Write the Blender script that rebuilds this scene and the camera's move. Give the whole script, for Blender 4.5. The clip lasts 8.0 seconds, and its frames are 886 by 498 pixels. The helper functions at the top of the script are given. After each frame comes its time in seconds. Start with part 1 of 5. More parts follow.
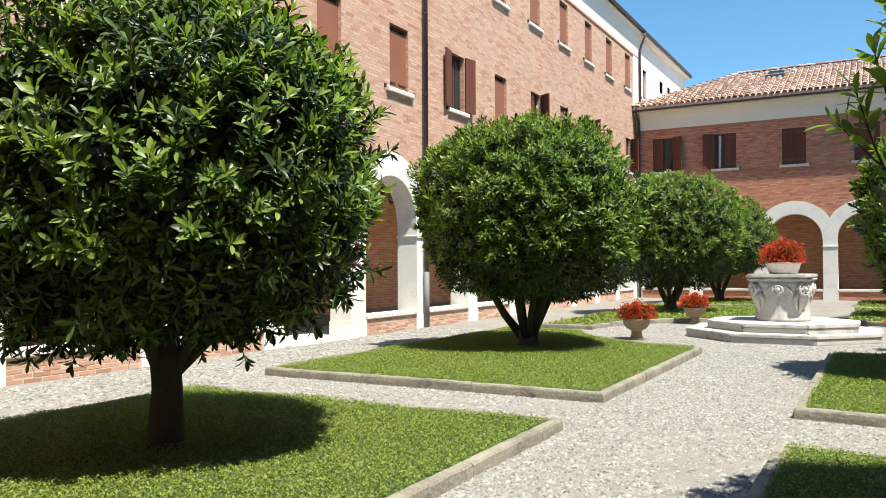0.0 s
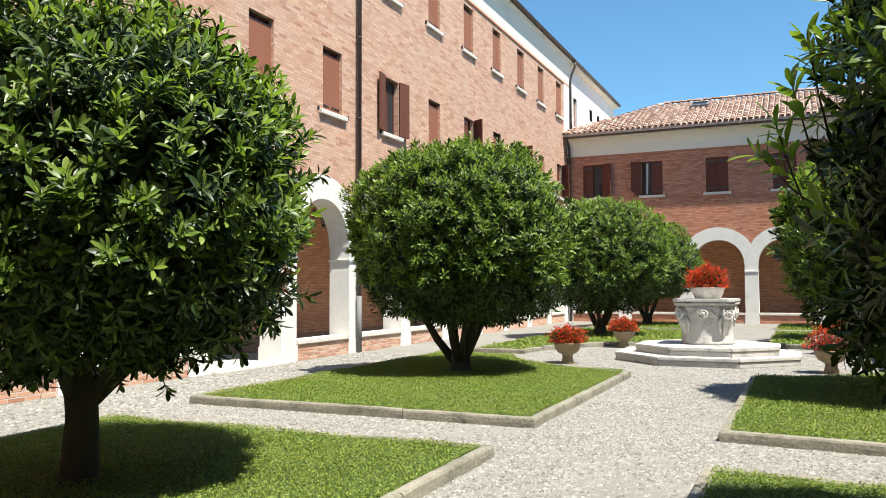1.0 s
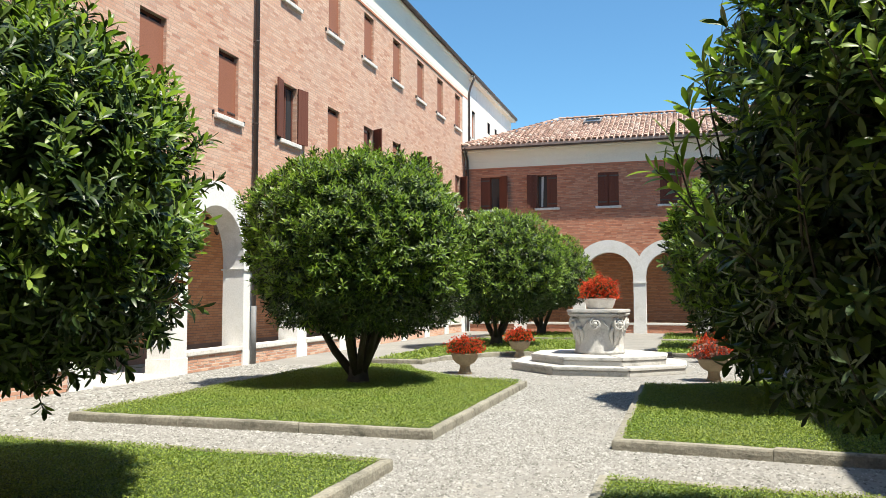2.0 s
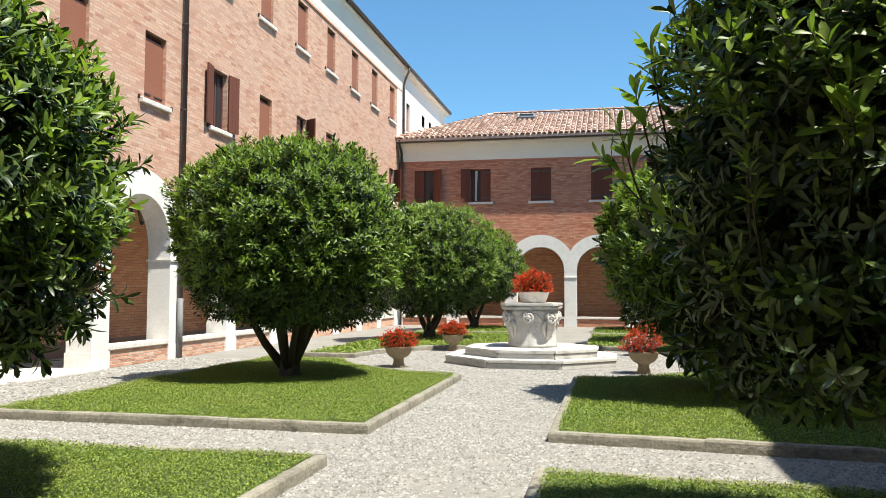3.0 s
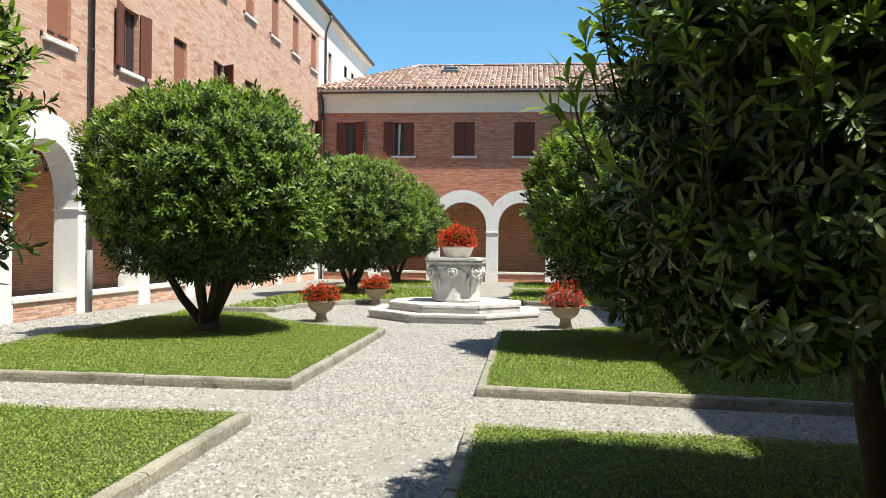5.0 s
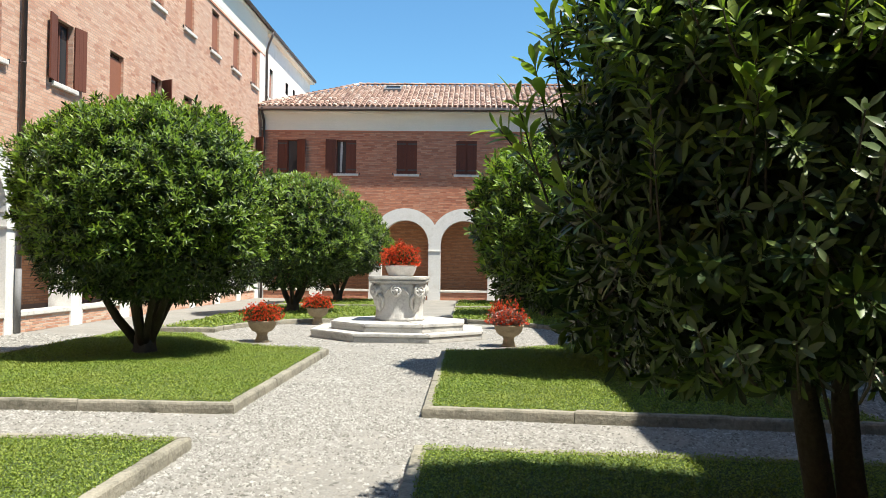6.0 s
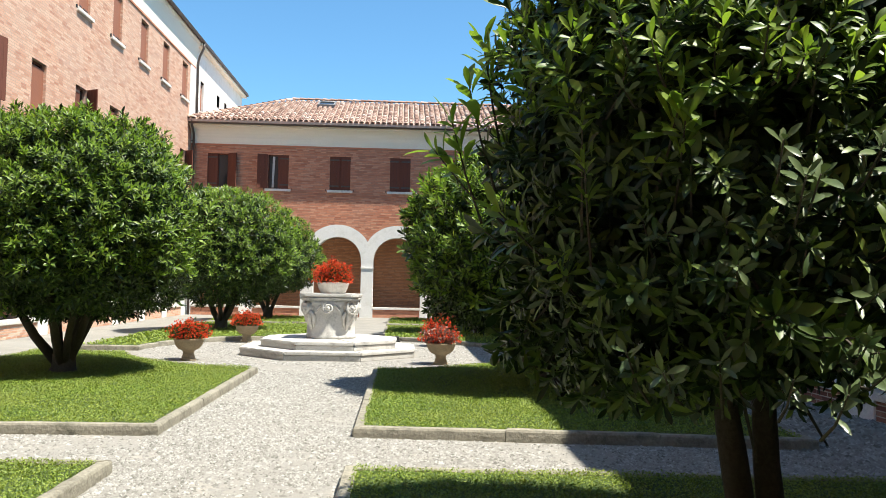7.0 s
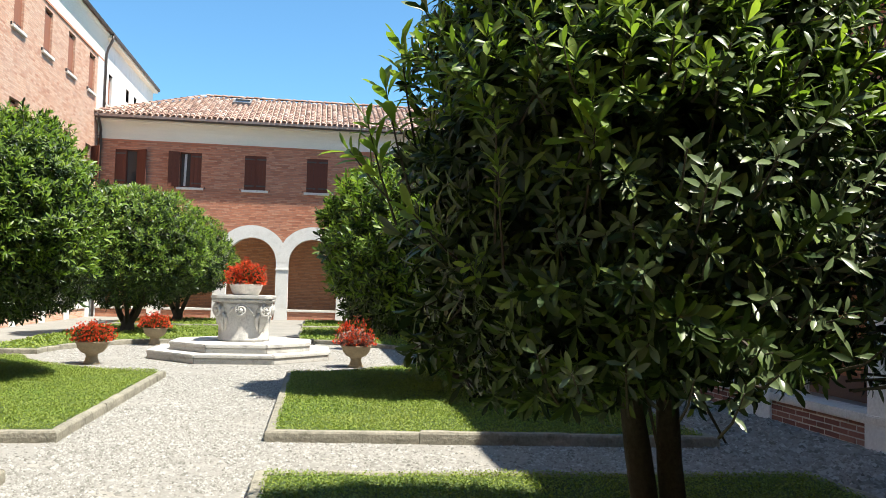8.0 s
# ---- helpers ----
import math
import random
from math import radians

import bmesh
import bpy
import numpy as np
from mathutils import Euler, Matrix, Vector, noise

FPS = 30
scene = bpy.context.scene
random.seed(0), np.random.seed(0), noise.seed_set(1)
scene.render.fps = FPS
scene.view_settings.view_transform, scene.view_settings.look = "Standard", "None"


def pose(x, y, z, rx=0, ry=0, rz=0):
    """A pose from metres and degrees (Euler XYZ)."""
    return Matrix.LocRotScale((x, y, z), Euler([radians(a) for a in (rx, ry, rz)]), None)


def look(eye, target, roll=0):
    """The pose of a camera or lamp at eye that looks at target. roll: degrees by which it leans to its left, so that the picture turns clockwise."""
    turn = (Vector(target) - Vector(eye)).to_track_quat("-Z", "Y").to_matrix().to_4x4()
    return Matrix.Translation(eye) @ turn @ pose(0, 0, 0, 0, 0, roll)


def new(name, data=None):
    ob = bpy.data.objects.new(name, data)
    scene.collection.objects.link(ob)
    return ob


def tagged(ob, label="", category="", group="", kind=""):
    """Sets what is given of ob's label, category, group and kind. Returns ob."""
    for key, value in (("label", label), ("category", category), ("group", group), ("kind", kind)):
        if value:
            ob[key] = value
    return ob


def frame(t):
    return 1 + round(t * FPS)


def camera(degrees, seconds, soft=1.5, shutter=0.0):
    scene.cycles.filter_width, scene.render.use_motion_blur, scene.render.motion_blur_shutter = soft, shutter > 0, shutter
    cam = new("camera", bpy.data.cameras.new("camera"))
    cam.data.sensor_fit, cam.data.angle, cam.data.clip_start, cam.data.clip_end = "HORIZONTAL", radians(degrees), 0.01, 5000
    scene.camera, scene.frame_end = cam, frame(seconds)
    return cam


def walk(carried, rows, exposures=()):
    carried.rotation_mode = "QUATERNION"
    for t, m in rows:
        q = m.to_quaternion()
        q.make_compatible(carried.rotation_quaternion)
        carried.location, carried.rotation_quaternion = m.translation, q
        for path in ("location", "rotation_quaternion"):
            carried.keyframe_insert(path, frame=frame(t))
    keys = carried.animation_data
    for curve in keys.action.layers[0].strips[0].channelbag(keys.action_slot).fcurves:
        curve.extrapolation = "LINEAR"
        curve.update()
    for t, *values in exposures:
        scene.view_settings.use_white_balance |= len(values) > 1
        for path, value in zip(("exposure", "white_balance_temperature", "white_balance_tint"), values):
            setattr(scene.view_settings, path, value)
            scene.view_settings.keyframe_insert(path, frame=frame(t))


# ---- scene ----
cam = camera(58.5, 8.0, soft=0.5)
PATH = [
    (0, (0.000, 0.000, 1.450), (-4.862, 8.736, 1.653), -0.31),
    (0.5, (0.005, 0.023, 1.455), (-4.506, 8.941, 1.779), -0.11),
    (1, (-0.009, 0.059, 1.465), (-4.119, 9.162, 1.961), -0.22),
    (1.5, (-0.025, 0.084, 1.475), (-3.527, 9.432, 2.070), -0.11),
    (2, (-0.061, 0.116, 1.475), (-2.958, 9.667, 2.092), -0.04),
    (3.5, (-0.172, 0.319, 1.441), (-2.002, 10.142, 1.848), 0.33),
    (4, (-0.184, 0.387, 1.439), (-1.854, 10.247, 1.498), 0.28),
    (5.5, (-0.305, 0.407, 1.448), (-0.998, 10.383, 1.429), 0.87),
    (6, (-0.315, 0.418, 1.461), (-0.646, 10.410, 1.677), 0.76),
    (6.5, (-0.323, 0.420, 1.469), (-0.264, 10.414, 1.817), 0.75),
    (7, (-0.320, 0.417, 1.474), (0.194, 10.393, 1.919), 1.14),
    (7.5, (-0.312, 0.413, 1.474), (0.696, 10.350, 1.967), 1.37),
    (8, (-0.306, 0.419, 1.470), (1.244, 10.285, 1.973), 1.49),
]
walk(cam, [(t, look(eye, target, roll)) for t, eye, target, roll in PATH], exposures=((0, 0.97), (6, 1.0), (7.2, 1.17), (8, 1.20)))

# ---- light ----
world = bpy.data.worlds.new("sky")
scene.world = world
world.use_nodes = True
SUN_WAY = Vector((-0.42, 0.20, -1.0))          # the way the sunlight travels
wn = world.node_tree
sky = wn.nodes.new("ShaderNodeTexSky")
sky.sky_type, sky.sun_disc = "NISHITA", False
sky.sun_elevation = math.atan2(1.0, math.hypot(SUN_WAY.x, SUN_WAY.y))
sky.sun_rotation = math.atan2(-SUN_WAY.x, -SUN_WAY.y)
sky.air_density, sky.dust_density, sky.ozone_density = 1.0, 0.4, 1.2
clear = wn.nodes.new("ShaderNodeMix")            # a clear, saturated summer sky
clear.data_type, clear.blend_type = "RGBA", "MULTIPLY"
clear.inputs["Factor"].default_value = 1.0
clear.inputs["B"].default_value = (0.54, 0.86, 0.98, 1)
wn.links.new(sky.outputs[0], clear.inputs["A"])
wn.links.new(clear.outputs["Result"], wn.nodes["Background"].inputs[0])
wn.nodes["Background"].inputs[1].default_value = 0.10
sun = new("sun", bpy.data.lights.new("sun", "SUN"))
sun.data.energy, sun.data.angle, sun.data.color = 4.9, radians(0.55), (1.0, 0.945, 0.83)
sun.matrix_world = look((20, -10, 50), Vector((20, -10, 50)) + SUN_WAY)

# ---- materials ----


def material(name, rough=0.8):
    m = bpy.data.materials.new(name)
    m.use_nodes = True
    nt = m.node_tree
    b = nt.nodes["Principled BSDF"]
    b.inputs["Roughness"].default_value = rough
    return m, nt, b


def node(nt, kind, **sets):
    n = nt.nodes.new(kind)
    for k, v in sets.items():
        n.inputs[k.replace("_", " ")].default_value = v
    return n


def ramp(nt, source, stops):
    r = nt.nodes.new("ShaderNodeValToRGB")
    e = r.color_ramp.elements
    while len(e) < len(stops):
        e.new(0.5)
    for el, (p, c) in zip(e, stops):
        el.position, el.color = p, (*c, 1)
    nt.links.new(source, r.inputs[0])
    return r.outputs[0]


def mix(nt, fac, a, b, how="MIX"):
    m = nt.nodes.new("ShaderNodeMix")
    m.data_type, m.blend_type = "RGBA", how
    for sock, v in ((m.inputs["Factor"], fac), (m.inputs["A"], a), (m.inputs["B"], b)):
        if isinstance(v, (int, float)):
            sock.default_value = v
        elif isinstance(v, tuple):
            sock.default_value = (*v, 1)
        else:
            nt.links.new(v, sock)
    return m.outputs["Result"]


def noise_of(nt, scale, detail=6.0, rough=0.6, stretch=None):
    tc = nt.nodes.new("ShaderNodeTexCoord")
    n = node(nt, "ShaderNodeTexNoise", Scale=scale, Detail=detail, Roughness=rough)
    src = tc.outputs["Object"]
    if stretch:
        mp = nt.nodes.new("ShaderNodeMapping")
        mp.inputs["Scale"].default_value = stretch
        nt.links.new(src, mp.inputs[0])
        src = mp.outputs[0]
    nt.links.new(src, n.inputs["Vector"])
    return n.outputs["Fac"]


def bump(nt, b, height, strength, dist=0.01):
    n = node(nt, "ShaderNodeBump", Strength=strength, Distance=dist)
    nt.links.new(height, n.inputs["Height"])
    nt.links.new(n.outputs[0], b.inputs["Normal"])


def island(nt):
    return nt.nodes.new("ShaderNodeNewGeometry").outputs["Random Per Island"]


def object_random(nt):
    return nt.nodes.new("ShaderNodeObjectInfo").outputs["Random"]


def surface(name, dark, light, scale, rough=0.85, fine=60.0, rel=0.3, stains=None, stretch=None):
    """A two-scale mottled surface with fine relief."""
    m, nt, b = material(name, rough)
    big = noise_of(nt, scale, stretch=stretch)
    col = ramp(nt, big, [(0.3, dark), (0.7, light)])
    small = noise_of(nt, fine, 3)
    col = mix(nt, 0.35, col, ramp(nt, small, [(0.3, tuple(c * 0.7 for c in dark)), (0.7, tuple(min(1, c * 1.12) for c in light))]))
    if stains:
        spots = ramp(nt, noise_of(nt, scale * 2.7, 8, 0.7), [(0.52, (0, 0, 0)), (0.68, (1, 1, 1))])
        col = mix(nt, spots, col, mix(nt, 0.6, col, stains))
    nt.links.new(col, b.inputs["Base Color"])
    bump(nt, b, small, rel)
    return m


def brick_material(name, rand, stops, tint=(0.62, 0.47, 0.38)):
    m, nt, b = material(name, 0.9)
    col = ramp(nt, rand(nt), stops)
    patch = ramp(nt, noise_of(nt, 0.55, 5), [(0.4, (0, 0, 0)), (0.72, (1, 1, 1))])
    col = mix(nt, patch, col, mix(nt, 0.35, col, tint))
    grain = noise_of(nt, 45, 5, 0.7)
    col = mix(nt, 0.5, col, mix(nt, 1.0, col, ramp(nt, grain, [(0.3, (0.55, 0.52, 0.5)), (0.65, (1, 1, 1))]), "MULTIPLY"))
    nt.links.new(col, b.inputs["Base Color"])
    bump(nt, b, grain, 0.5, 0.006)
    return m


BRICK_STOPS = [(0.0, (0.49, 0.225, 0.145)), (0.15, (0.60, 0.325, 0.215)), (0.55, (0.68, 0.405, 0.28)), (0.85, (0.725, 0.48, 0.35)), (1.0, (0.56, 0.31, 0.22))]
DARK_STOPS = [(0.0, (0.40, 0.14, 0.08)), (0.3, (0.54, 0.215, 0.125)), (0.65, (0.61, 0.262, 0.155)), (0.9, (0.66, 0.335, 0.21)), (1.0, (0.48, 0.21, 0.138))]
M_BRICK = brick_material("facade_brick", island, BRICK_STOPS)
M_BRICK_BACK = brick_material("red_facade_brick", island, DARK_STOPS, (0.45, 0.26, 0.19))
M_BRICK_ONE = brick_material("plinth_brick", object_random, [(0.0, (0.40, 0.18, 0.11)), (0.35, (0.55, 0.28, 0.18)), (0.7, (0.62, 0.36, 0.24)), (1.0, (0.66, 0.48, 0.36))], (0.66, 0.56, 0.47))
# Redder plinth brick, with the east parapets' shade put into its dark colour.
M_BRICK_RED_SHADED = brick_material("shade_toned_plinth_brick", object_random, [(0.0, (0.17, 0.06, 0.045)), (0.5, (0.27, 0.10, 0.07)), (1.0, (0.38, 0.20, 0.15))], (0.45, 0.33, 0.28))
M_BRICK_INNER = brick_material("loggia_brick", island, [(0.0, (0.54, 0.23, 0.11)), (0.5, (0.66, 0.30, 0.15)), (1.0, (0.72, 0.37, 0.20))], (0.68, 0.36, 0.2))
M_MORTAR = surface("mortar", (0.40, 0.30, 0.225), (0.50, 0.385, 0.30), 1.2, 0.95, 80)
M_MORTAR_DARK = surface("dark_mortar", (0.25, 0.15, 0.11), (0.35, 0.22, 0.165), 1.2, 0.95, 80)
M_POINTING = surface("pale_pointing", (0.46, 0.41, 0.35), (0.60, 0.55, 0.48), 1.5, 0.95, 60)
M_PLASTER = surface("white_plaster", (0.70, 0.69, 0.66), (0.80, 0.79, 0.76), 0.9, 0.9, 30, 0.15, (0.58, 0.56, 0.51))
M_FRIEZE = surface("cream_plaster", (0.76, 0.73, 0.63), (0.84, 0.81, 0.71), 0.7, 0.9, 30, 0.12)
M_STONE = surface("sill_stone", (0.62, 0.59, 0.54), (0.76, 0.73, 0.68), 3.0, 0.75, 50, 0.3, (0.40, 0.38, 0.34))
M_WELL = surface("istrian_stone", (0.44, 0.425, 0.395), (0.60, 0.585, 0.55), 2.4, 0.7, 40, 0.5, (0.19, 0.185, 0.175))
M_STEP = surface("step_stone", (0.40, 0.385, 0.355), (0.56, 0.545, 0.51), 1.6, 0.8, 45, 0.5, (0.16, 0.155, 0.145))
M_KERB = surface("kerb_stone", (0.145, 0.136, 0.105), (0.34, 0.315, 0.25), 1.7, 0.95, 30, 1.0, (0.035, 0.036, 0.022))
M_GRAVEL = surface("gravel_bed", (0.20, 0.19, 0.168), (0.275, 0.264, 0.24), 0.8, 0.95, 42, 0.9, (0.35, 0.325, 0.28))
M_SLAB = surface("paving_slab", (0.38, 0.36, 0.33), (0.50, 0.48, 0.45), 1.0, 0.9, 40, 0.3)
M_SOIL = surface("mossy_soil", (0.035, 0.055, 0.014), (0.075, 0.115, 0.028), 2.5, 1.0, 60, 0.8)
M_WOOD = surface("brown_shutter", (0.105, 0.031, 0.017), (0.155, 0.047, 0.026), 2.0, 0.85, 60, 0.1, stretch=(1, 1, 0.15))
M_PANEL = surface("russet_panel", (0.255, 0.095, 0.05), (0.31, 0.12, 0.066), 0.8, 0.7, 40, 0.08)
M_METAL = surface("dark_gutter", (0.055, 0.042, 0.038), (0.085, 0.065, 0.056), 2.0, 0.5, 30, 0.1)
M_ZINC = surface("grey_pipe", (0.15, 0.15, 0.15), (0.21, 0.21, 0.21), 2.0, 0.7, 30, 0.1)
M_IRON = surface("black_iron", (0.015, 0.015, 0.016), (0.03, 0.03, 0.03), 4.0, 0.55, 60, 0.1)
M_POT = surface("sandstone_pot", (0.25, 0.195, 0.12), (0.37, 0.30, 0.195), 5.0, 0.9, 60, 0.5, (0.22, 0.18, 0.12))
M_BARK = surface("bark", (0.034, 0.028, 0.021), (0.095, 0.079, 0.06), 5.0, 0.95, 45, 1.0, stretch=(1, 1, 0.25))
M_CEIL = surface("loggia_ceiling", (0.66, 0.64, 0.60), (0.76, 0.74, 0.70), 0.8, 0.9, 30, 0.1)
M_CURTAIN = surface("curtain", (0.45, 0.44, 0.42), (0.6, 0.59, 0.57), 3.0, 0.9, 20, 0.1, stretch=(6, 6, 0.2))
M_LAMPGLASS, _nt, _b = material("lamp_glass", 0.2)
_b.inputs["Base Color"].default_value = (0.3, 0.27, 0.2, 1)
M_GLASS, _nt, _b = material("window_glass", 0.06)
_b.inputs["Base Color"].default_value = (0.03, 0.035, 0.04, 1)
_b.inputs["Specular IOR Level"].default_value = 0.35


def varied(name, rand, stops, rough, patch=0.0, translucent=0.0):
    m, nt, b = material(name, rough)
    col = ramp(nt, rand(nt), stops)
    grain = noise_of(nt, 30, 3)
    col = mix(nt, 0.3, col, mix(nt, 1.0, col, ramp(nt, grain, [(0.3, (0.5, 0.5, 0.5)), (0.7, (1, 1, 1))]), "MULTIPLY"))
    if patch:
        big = ramp(nt, noise_of(nt, patch, 4), [(0.35, (0, 0, 0)), (0.65, (1, 1, 1))])
        col = mix(nt, mix(nt, 0.35, (0, 0, 0), big), col, (0.24, 0.25, 0.06))
    nt.links.new(col, b.inputs["Base Color"])
    if translucent:
        b.inputs["Specular IOR Level"].default_value = 0.36
        t = nt.nodes.new("ShaderNodeBsdfTranslucent")
        nt.links.new(mix(nt, 1.0, col, (1.5, 1.6, 0.7), "MULTIPLY"), t.inputs[0])
        s = nt.nodes.new("ShaderNodeMixShader")
        s.inputs[0].default_value = translucent
        nt.links.new(b.outputs[0], s.inputs[1])
        nt.links.new(t.outputs[0], s.inputs[2])
        nt.links.new(s.outputs[0], nt.nodes["Material Output"].inputs[0])
    return m


M_LEAF = varied("laurel_leaf", island, [(0.0, (0.010, 0.024, 0.007)), (0.45, (0.032, 0.062, 0.014)), (0.8, (0.080, 0.130, 0.024)), (1.0, (0.135, 0.190, 0.034))], 0.42, translucent=0.04)
# Young growth, kept pale so that it also stands in for sunlit leaves.
M_LEAF_NEW_LIT = varied("young_lit_laurel_leaf", island, [(0.0, (0.10, 0.175, 0.026)), (0.6, (0.17, 0.265, 0.045)), (1.0, (0.27, 0.36, 0.07))], 0.40, translucent=0.38)
# Paler copy of the laurel leaf with sun sheen put into its colour.
M_LEAF_SUNLIT = varied("laurel_leaf_sun_tinted", island, [(0.0, (0.045, 0.075, 0.032)), (1.0, (0.135, 0.185, 0.08))], 0.34, translucent=0.06)
M_LEAF_DRY = varied("dry_leaf", island, [(0.0, (0.16, 0.05, 0.02)), (1.0, (0.26, 0.11, 0.045))], 0.6)
M_FADED = varied("faded_petal", island, [(0.0, (0.22, 0.10, 0.07)), (1.0, (0.45, 0.30, 0.24))], 0.7)
M_GRASS = varied("ground_cover", island, [(0.0, (0.08, 0.135, 0.018)), (0.45, (0.155, 0.24, 0.032)), (1.0, (0.29, 0.355, 0.065))], 0.6, patch=0.9, translucent=0.22)
M_PEBBLE = varied("pebble", island, [(0.0, (0.115, 0.109, 0.094)), (0.2, (0.195, 0.187, 0.166)), (0.7, (0.268, 0.259, 0.236)), (1.0, (0.40, 0.39, 0.36))], 0.85)
M_PETAL = varied("red_petal", island, [(0.0, (0.42, 0.03, 0.016)), (0.5, (0.62, 0.055, 0.02)), (1.0, (0.74, 0.16, 0.07))], 0.55, translucent=0.35)
M_TILE = varied("roof_tile", object_random, [(0.0, (0.22, 0.13, 0.10)), (0.4, (0.36, 0.225, 0.17)), (0.75, (0.46, 0.31, 0.245)), (1.0, (0.52, 0.42, 0.36))], 0.9)
M_TILES = varied("roof_tiles", island, [(0.0, (0.22, 0.13, 0.10)), (0.4, (0.36, 0.225, 0.17)), (0.75, (0.46, 0.31, 0.245)), (1.0, (0.52, 0.42, 0.36))], 0.9)

# ---- building blocks ----


def mesh_object(name, bm, mat, parent=None, label="", smooth=False):
    me = bpy.data.meshes.new(name)
    bmesh.ops.recalc_face_normals(bm, faces=bm.faces)
    if smooth:
        for f in bm.faces:
            f.smooth = True
    bm.to_mesh(me)
    bm.free()
    me.materials.append(mat)
    ob = new(name, me)
    ob.parent = parent
    if label:
        tagged(ob, label)
    return ob


def part(name, bm, mat, parent, label="", smooth=False):
    return mesh_object(name, bm, mat, parent, label, smooth)


def thing(name, bm, mat, label, category, group="", kind="", smooth=False):
    return tagged(mesh_object(name, bm, mat, None, "", smooth), label, category, group, kind)


def group_thing(name, m, label, category, group="", kind=""):
    e = new(name)
    e.empty_display_size = 0.2
    e.matrix_world = m
    return tagged(e, label, category, group, kind)


def raw_object(name, verts, faces, mat, parent=None, smooth=True):
    """verts: (n, 3) array; faces: (m, k) array of equal-sided faces or a list of such arrays."""
    faces = faces if isinstance(faces, list) else [faces]
    me = bpy.data.meshes.new(name)
    sizes = np.concatenate([np.full(len(f), f.shape[1]) for f in faces])
    loops = np.concatenate([f.ravel() for f in faces])
    me.vertices.add(len(verts))
    me.vertices.foreach_set("co", np.asarray(verts, np.float32).ravel())
    me.loops.add(len(loops))
    me.loops.foreach_set("vertex_index", loops.astype(np.int32))
    me.polygons.add(len(sizes))
    me.polygons.foreach_set("loop_start", np.r_[0, np.cumsum(sizes)[:-1]].astype(np.int32))
    me.update(calc_edges=True)
    me.polygons.foreach_set("use_smooth", np.full(len(sizes), smooth))
    me.materials.append(mat)
    ob = new(name, me)
    ob.parent = parent
    return ob


def box(bm, a, b, bevel=0.0, m=None):
    """An upright box between two corners."""
    lo, hi = [min(p, q) for p, q in zip(a, b)], [max(p, q) for p, q in zip(a, b)]
    mat = Matrix.LocRotScale([(p + q) / 2 for p, q in zip(lo, hi)], None, [q - p for p, q in zip(lo, hi)])
    made = bmesh.ops.create_cube(bm, size=1, matrix=(m or Matrix()) @ mat)["verts"]
    if bevel:
        edges = {e for v in made for e in v.link_edges}
        bmesh.ops.bevel(bm, geom=list(edges), offset=bevel, segments=2, affect="EDGES", profile=0.6)
    return bm


def boxed(a, b, bevel=0.0, m=None):
    return box(bmesh.new(), a, b, bevel, m)


def prism(bm, outline, d0, d1, m):
    """Extrude an outline of (u, z) points from depth d0 to d1, laid into the world by m."""
    back = [bm.verts.new(m @ Vector((u, d0, z))) for u, z in outline]
    front = [bm.verts.new(m @ Vector((u, d1, z))) for u, z in outline]
    n = len(outline)
    bm.faces.new(front)
    bm.faces.new(back[::-1])
    for i in range(n):
        bm.faces.new((back[i], back[(i + 1) % n], front[(i + 1) % n], front[i]))
    return bm


def lathe(bm, profile, m, seg=24, wobble=0.0):
    rings = []
    for r, z in profile:
        rings.append([bm.verts.new(m @ Vector((r * math.cos(a) * (1 + wobble * math.sin(3 * a)), r * math.sin(a), z))) for a in (math.tau * i / seg for i in range(seg))])
    for a, b in zip(rings, rings[1:]):
        for i in range(seg):
            bm.faces.new((a[i], a[(i + 1) % seg], b[(i + 1) % seg], b[i]))
    bm.faces.new(rings[0][::-1])
    bm.faces.new(rings[-1])
    return bm


def tube(bm, points, radii, seg=10, rough=0.0):
    """A tapered tube through the points."""
    pts = [Vector(p) for p in points]
    rings, side = [], Vector((1, 0, 0))
    for i, p in enumerate(pts):
        way = (pts[min(i + 1, len(pts) - 1)] - pts[max(i - 1, 0)]).normalized()
        side = (side - way * side.dot(way)).normalized()
        up = way.cross(side)
        ring = []
        for k in range(seg):
            a = math.tau * k / seg
            r = radii[i] * (1 + rough * noise.noise(p * 3 + Vector((math.cos(a), math.sin(a), 0)) * 1.5))
            ring.append(bm.verts.new(p + side * math.cos(a) * r + up * math.sin(a) * r))
        rings.append(ring)
    for a, b in zip(rings, rings[1:]):
        for i in range(seg):
            bm.faces.new((a[i], a[(i + 1) % seg], b[(i + 1) % seg], b[i]))
    bm.faces.new(rings[0][::-1])
    bm.faces.new(rings[-1])
    return bm


# ---- plan ----
XW, XE, YN, YS = -9.35, 5.15, 34.20, -1.00      # faces of the four wings towards the garden
AXIS, WELL_Y = -1.76, 17.0
SPRING, ARCH_R, ARCH_RING = 2.40, 1.02, 0.50
WALL_D, LOGGIA = 0.50, 1.70
BRICK_H, BRICK_L, JOINT = 0.057, 0.25, 0.009

# local frames of the wings: u runs along the face, d points out of it, z up
WEST = Matrix(((0, 1, 0, XW), (1, 0, 0, 0), (0, 0, 1, 0), (0, 0, 0, 1)))
EAST = Matrix(((0, -1, 0, XE), (1, 0, 0, 0), (0, 0, 1, 0), (0, 0, 0, 1)))
NORTH = Matrix(((1, 0, 0, 0), (0, -1, 0, YN), (0, 0, 1, 0), (0, 0, 0, 1)))

# ---- ground ----
bm = bmesh.new()
bmesh.ops.create_grid(bm, x_segments=2, y_segments=2, size=400)
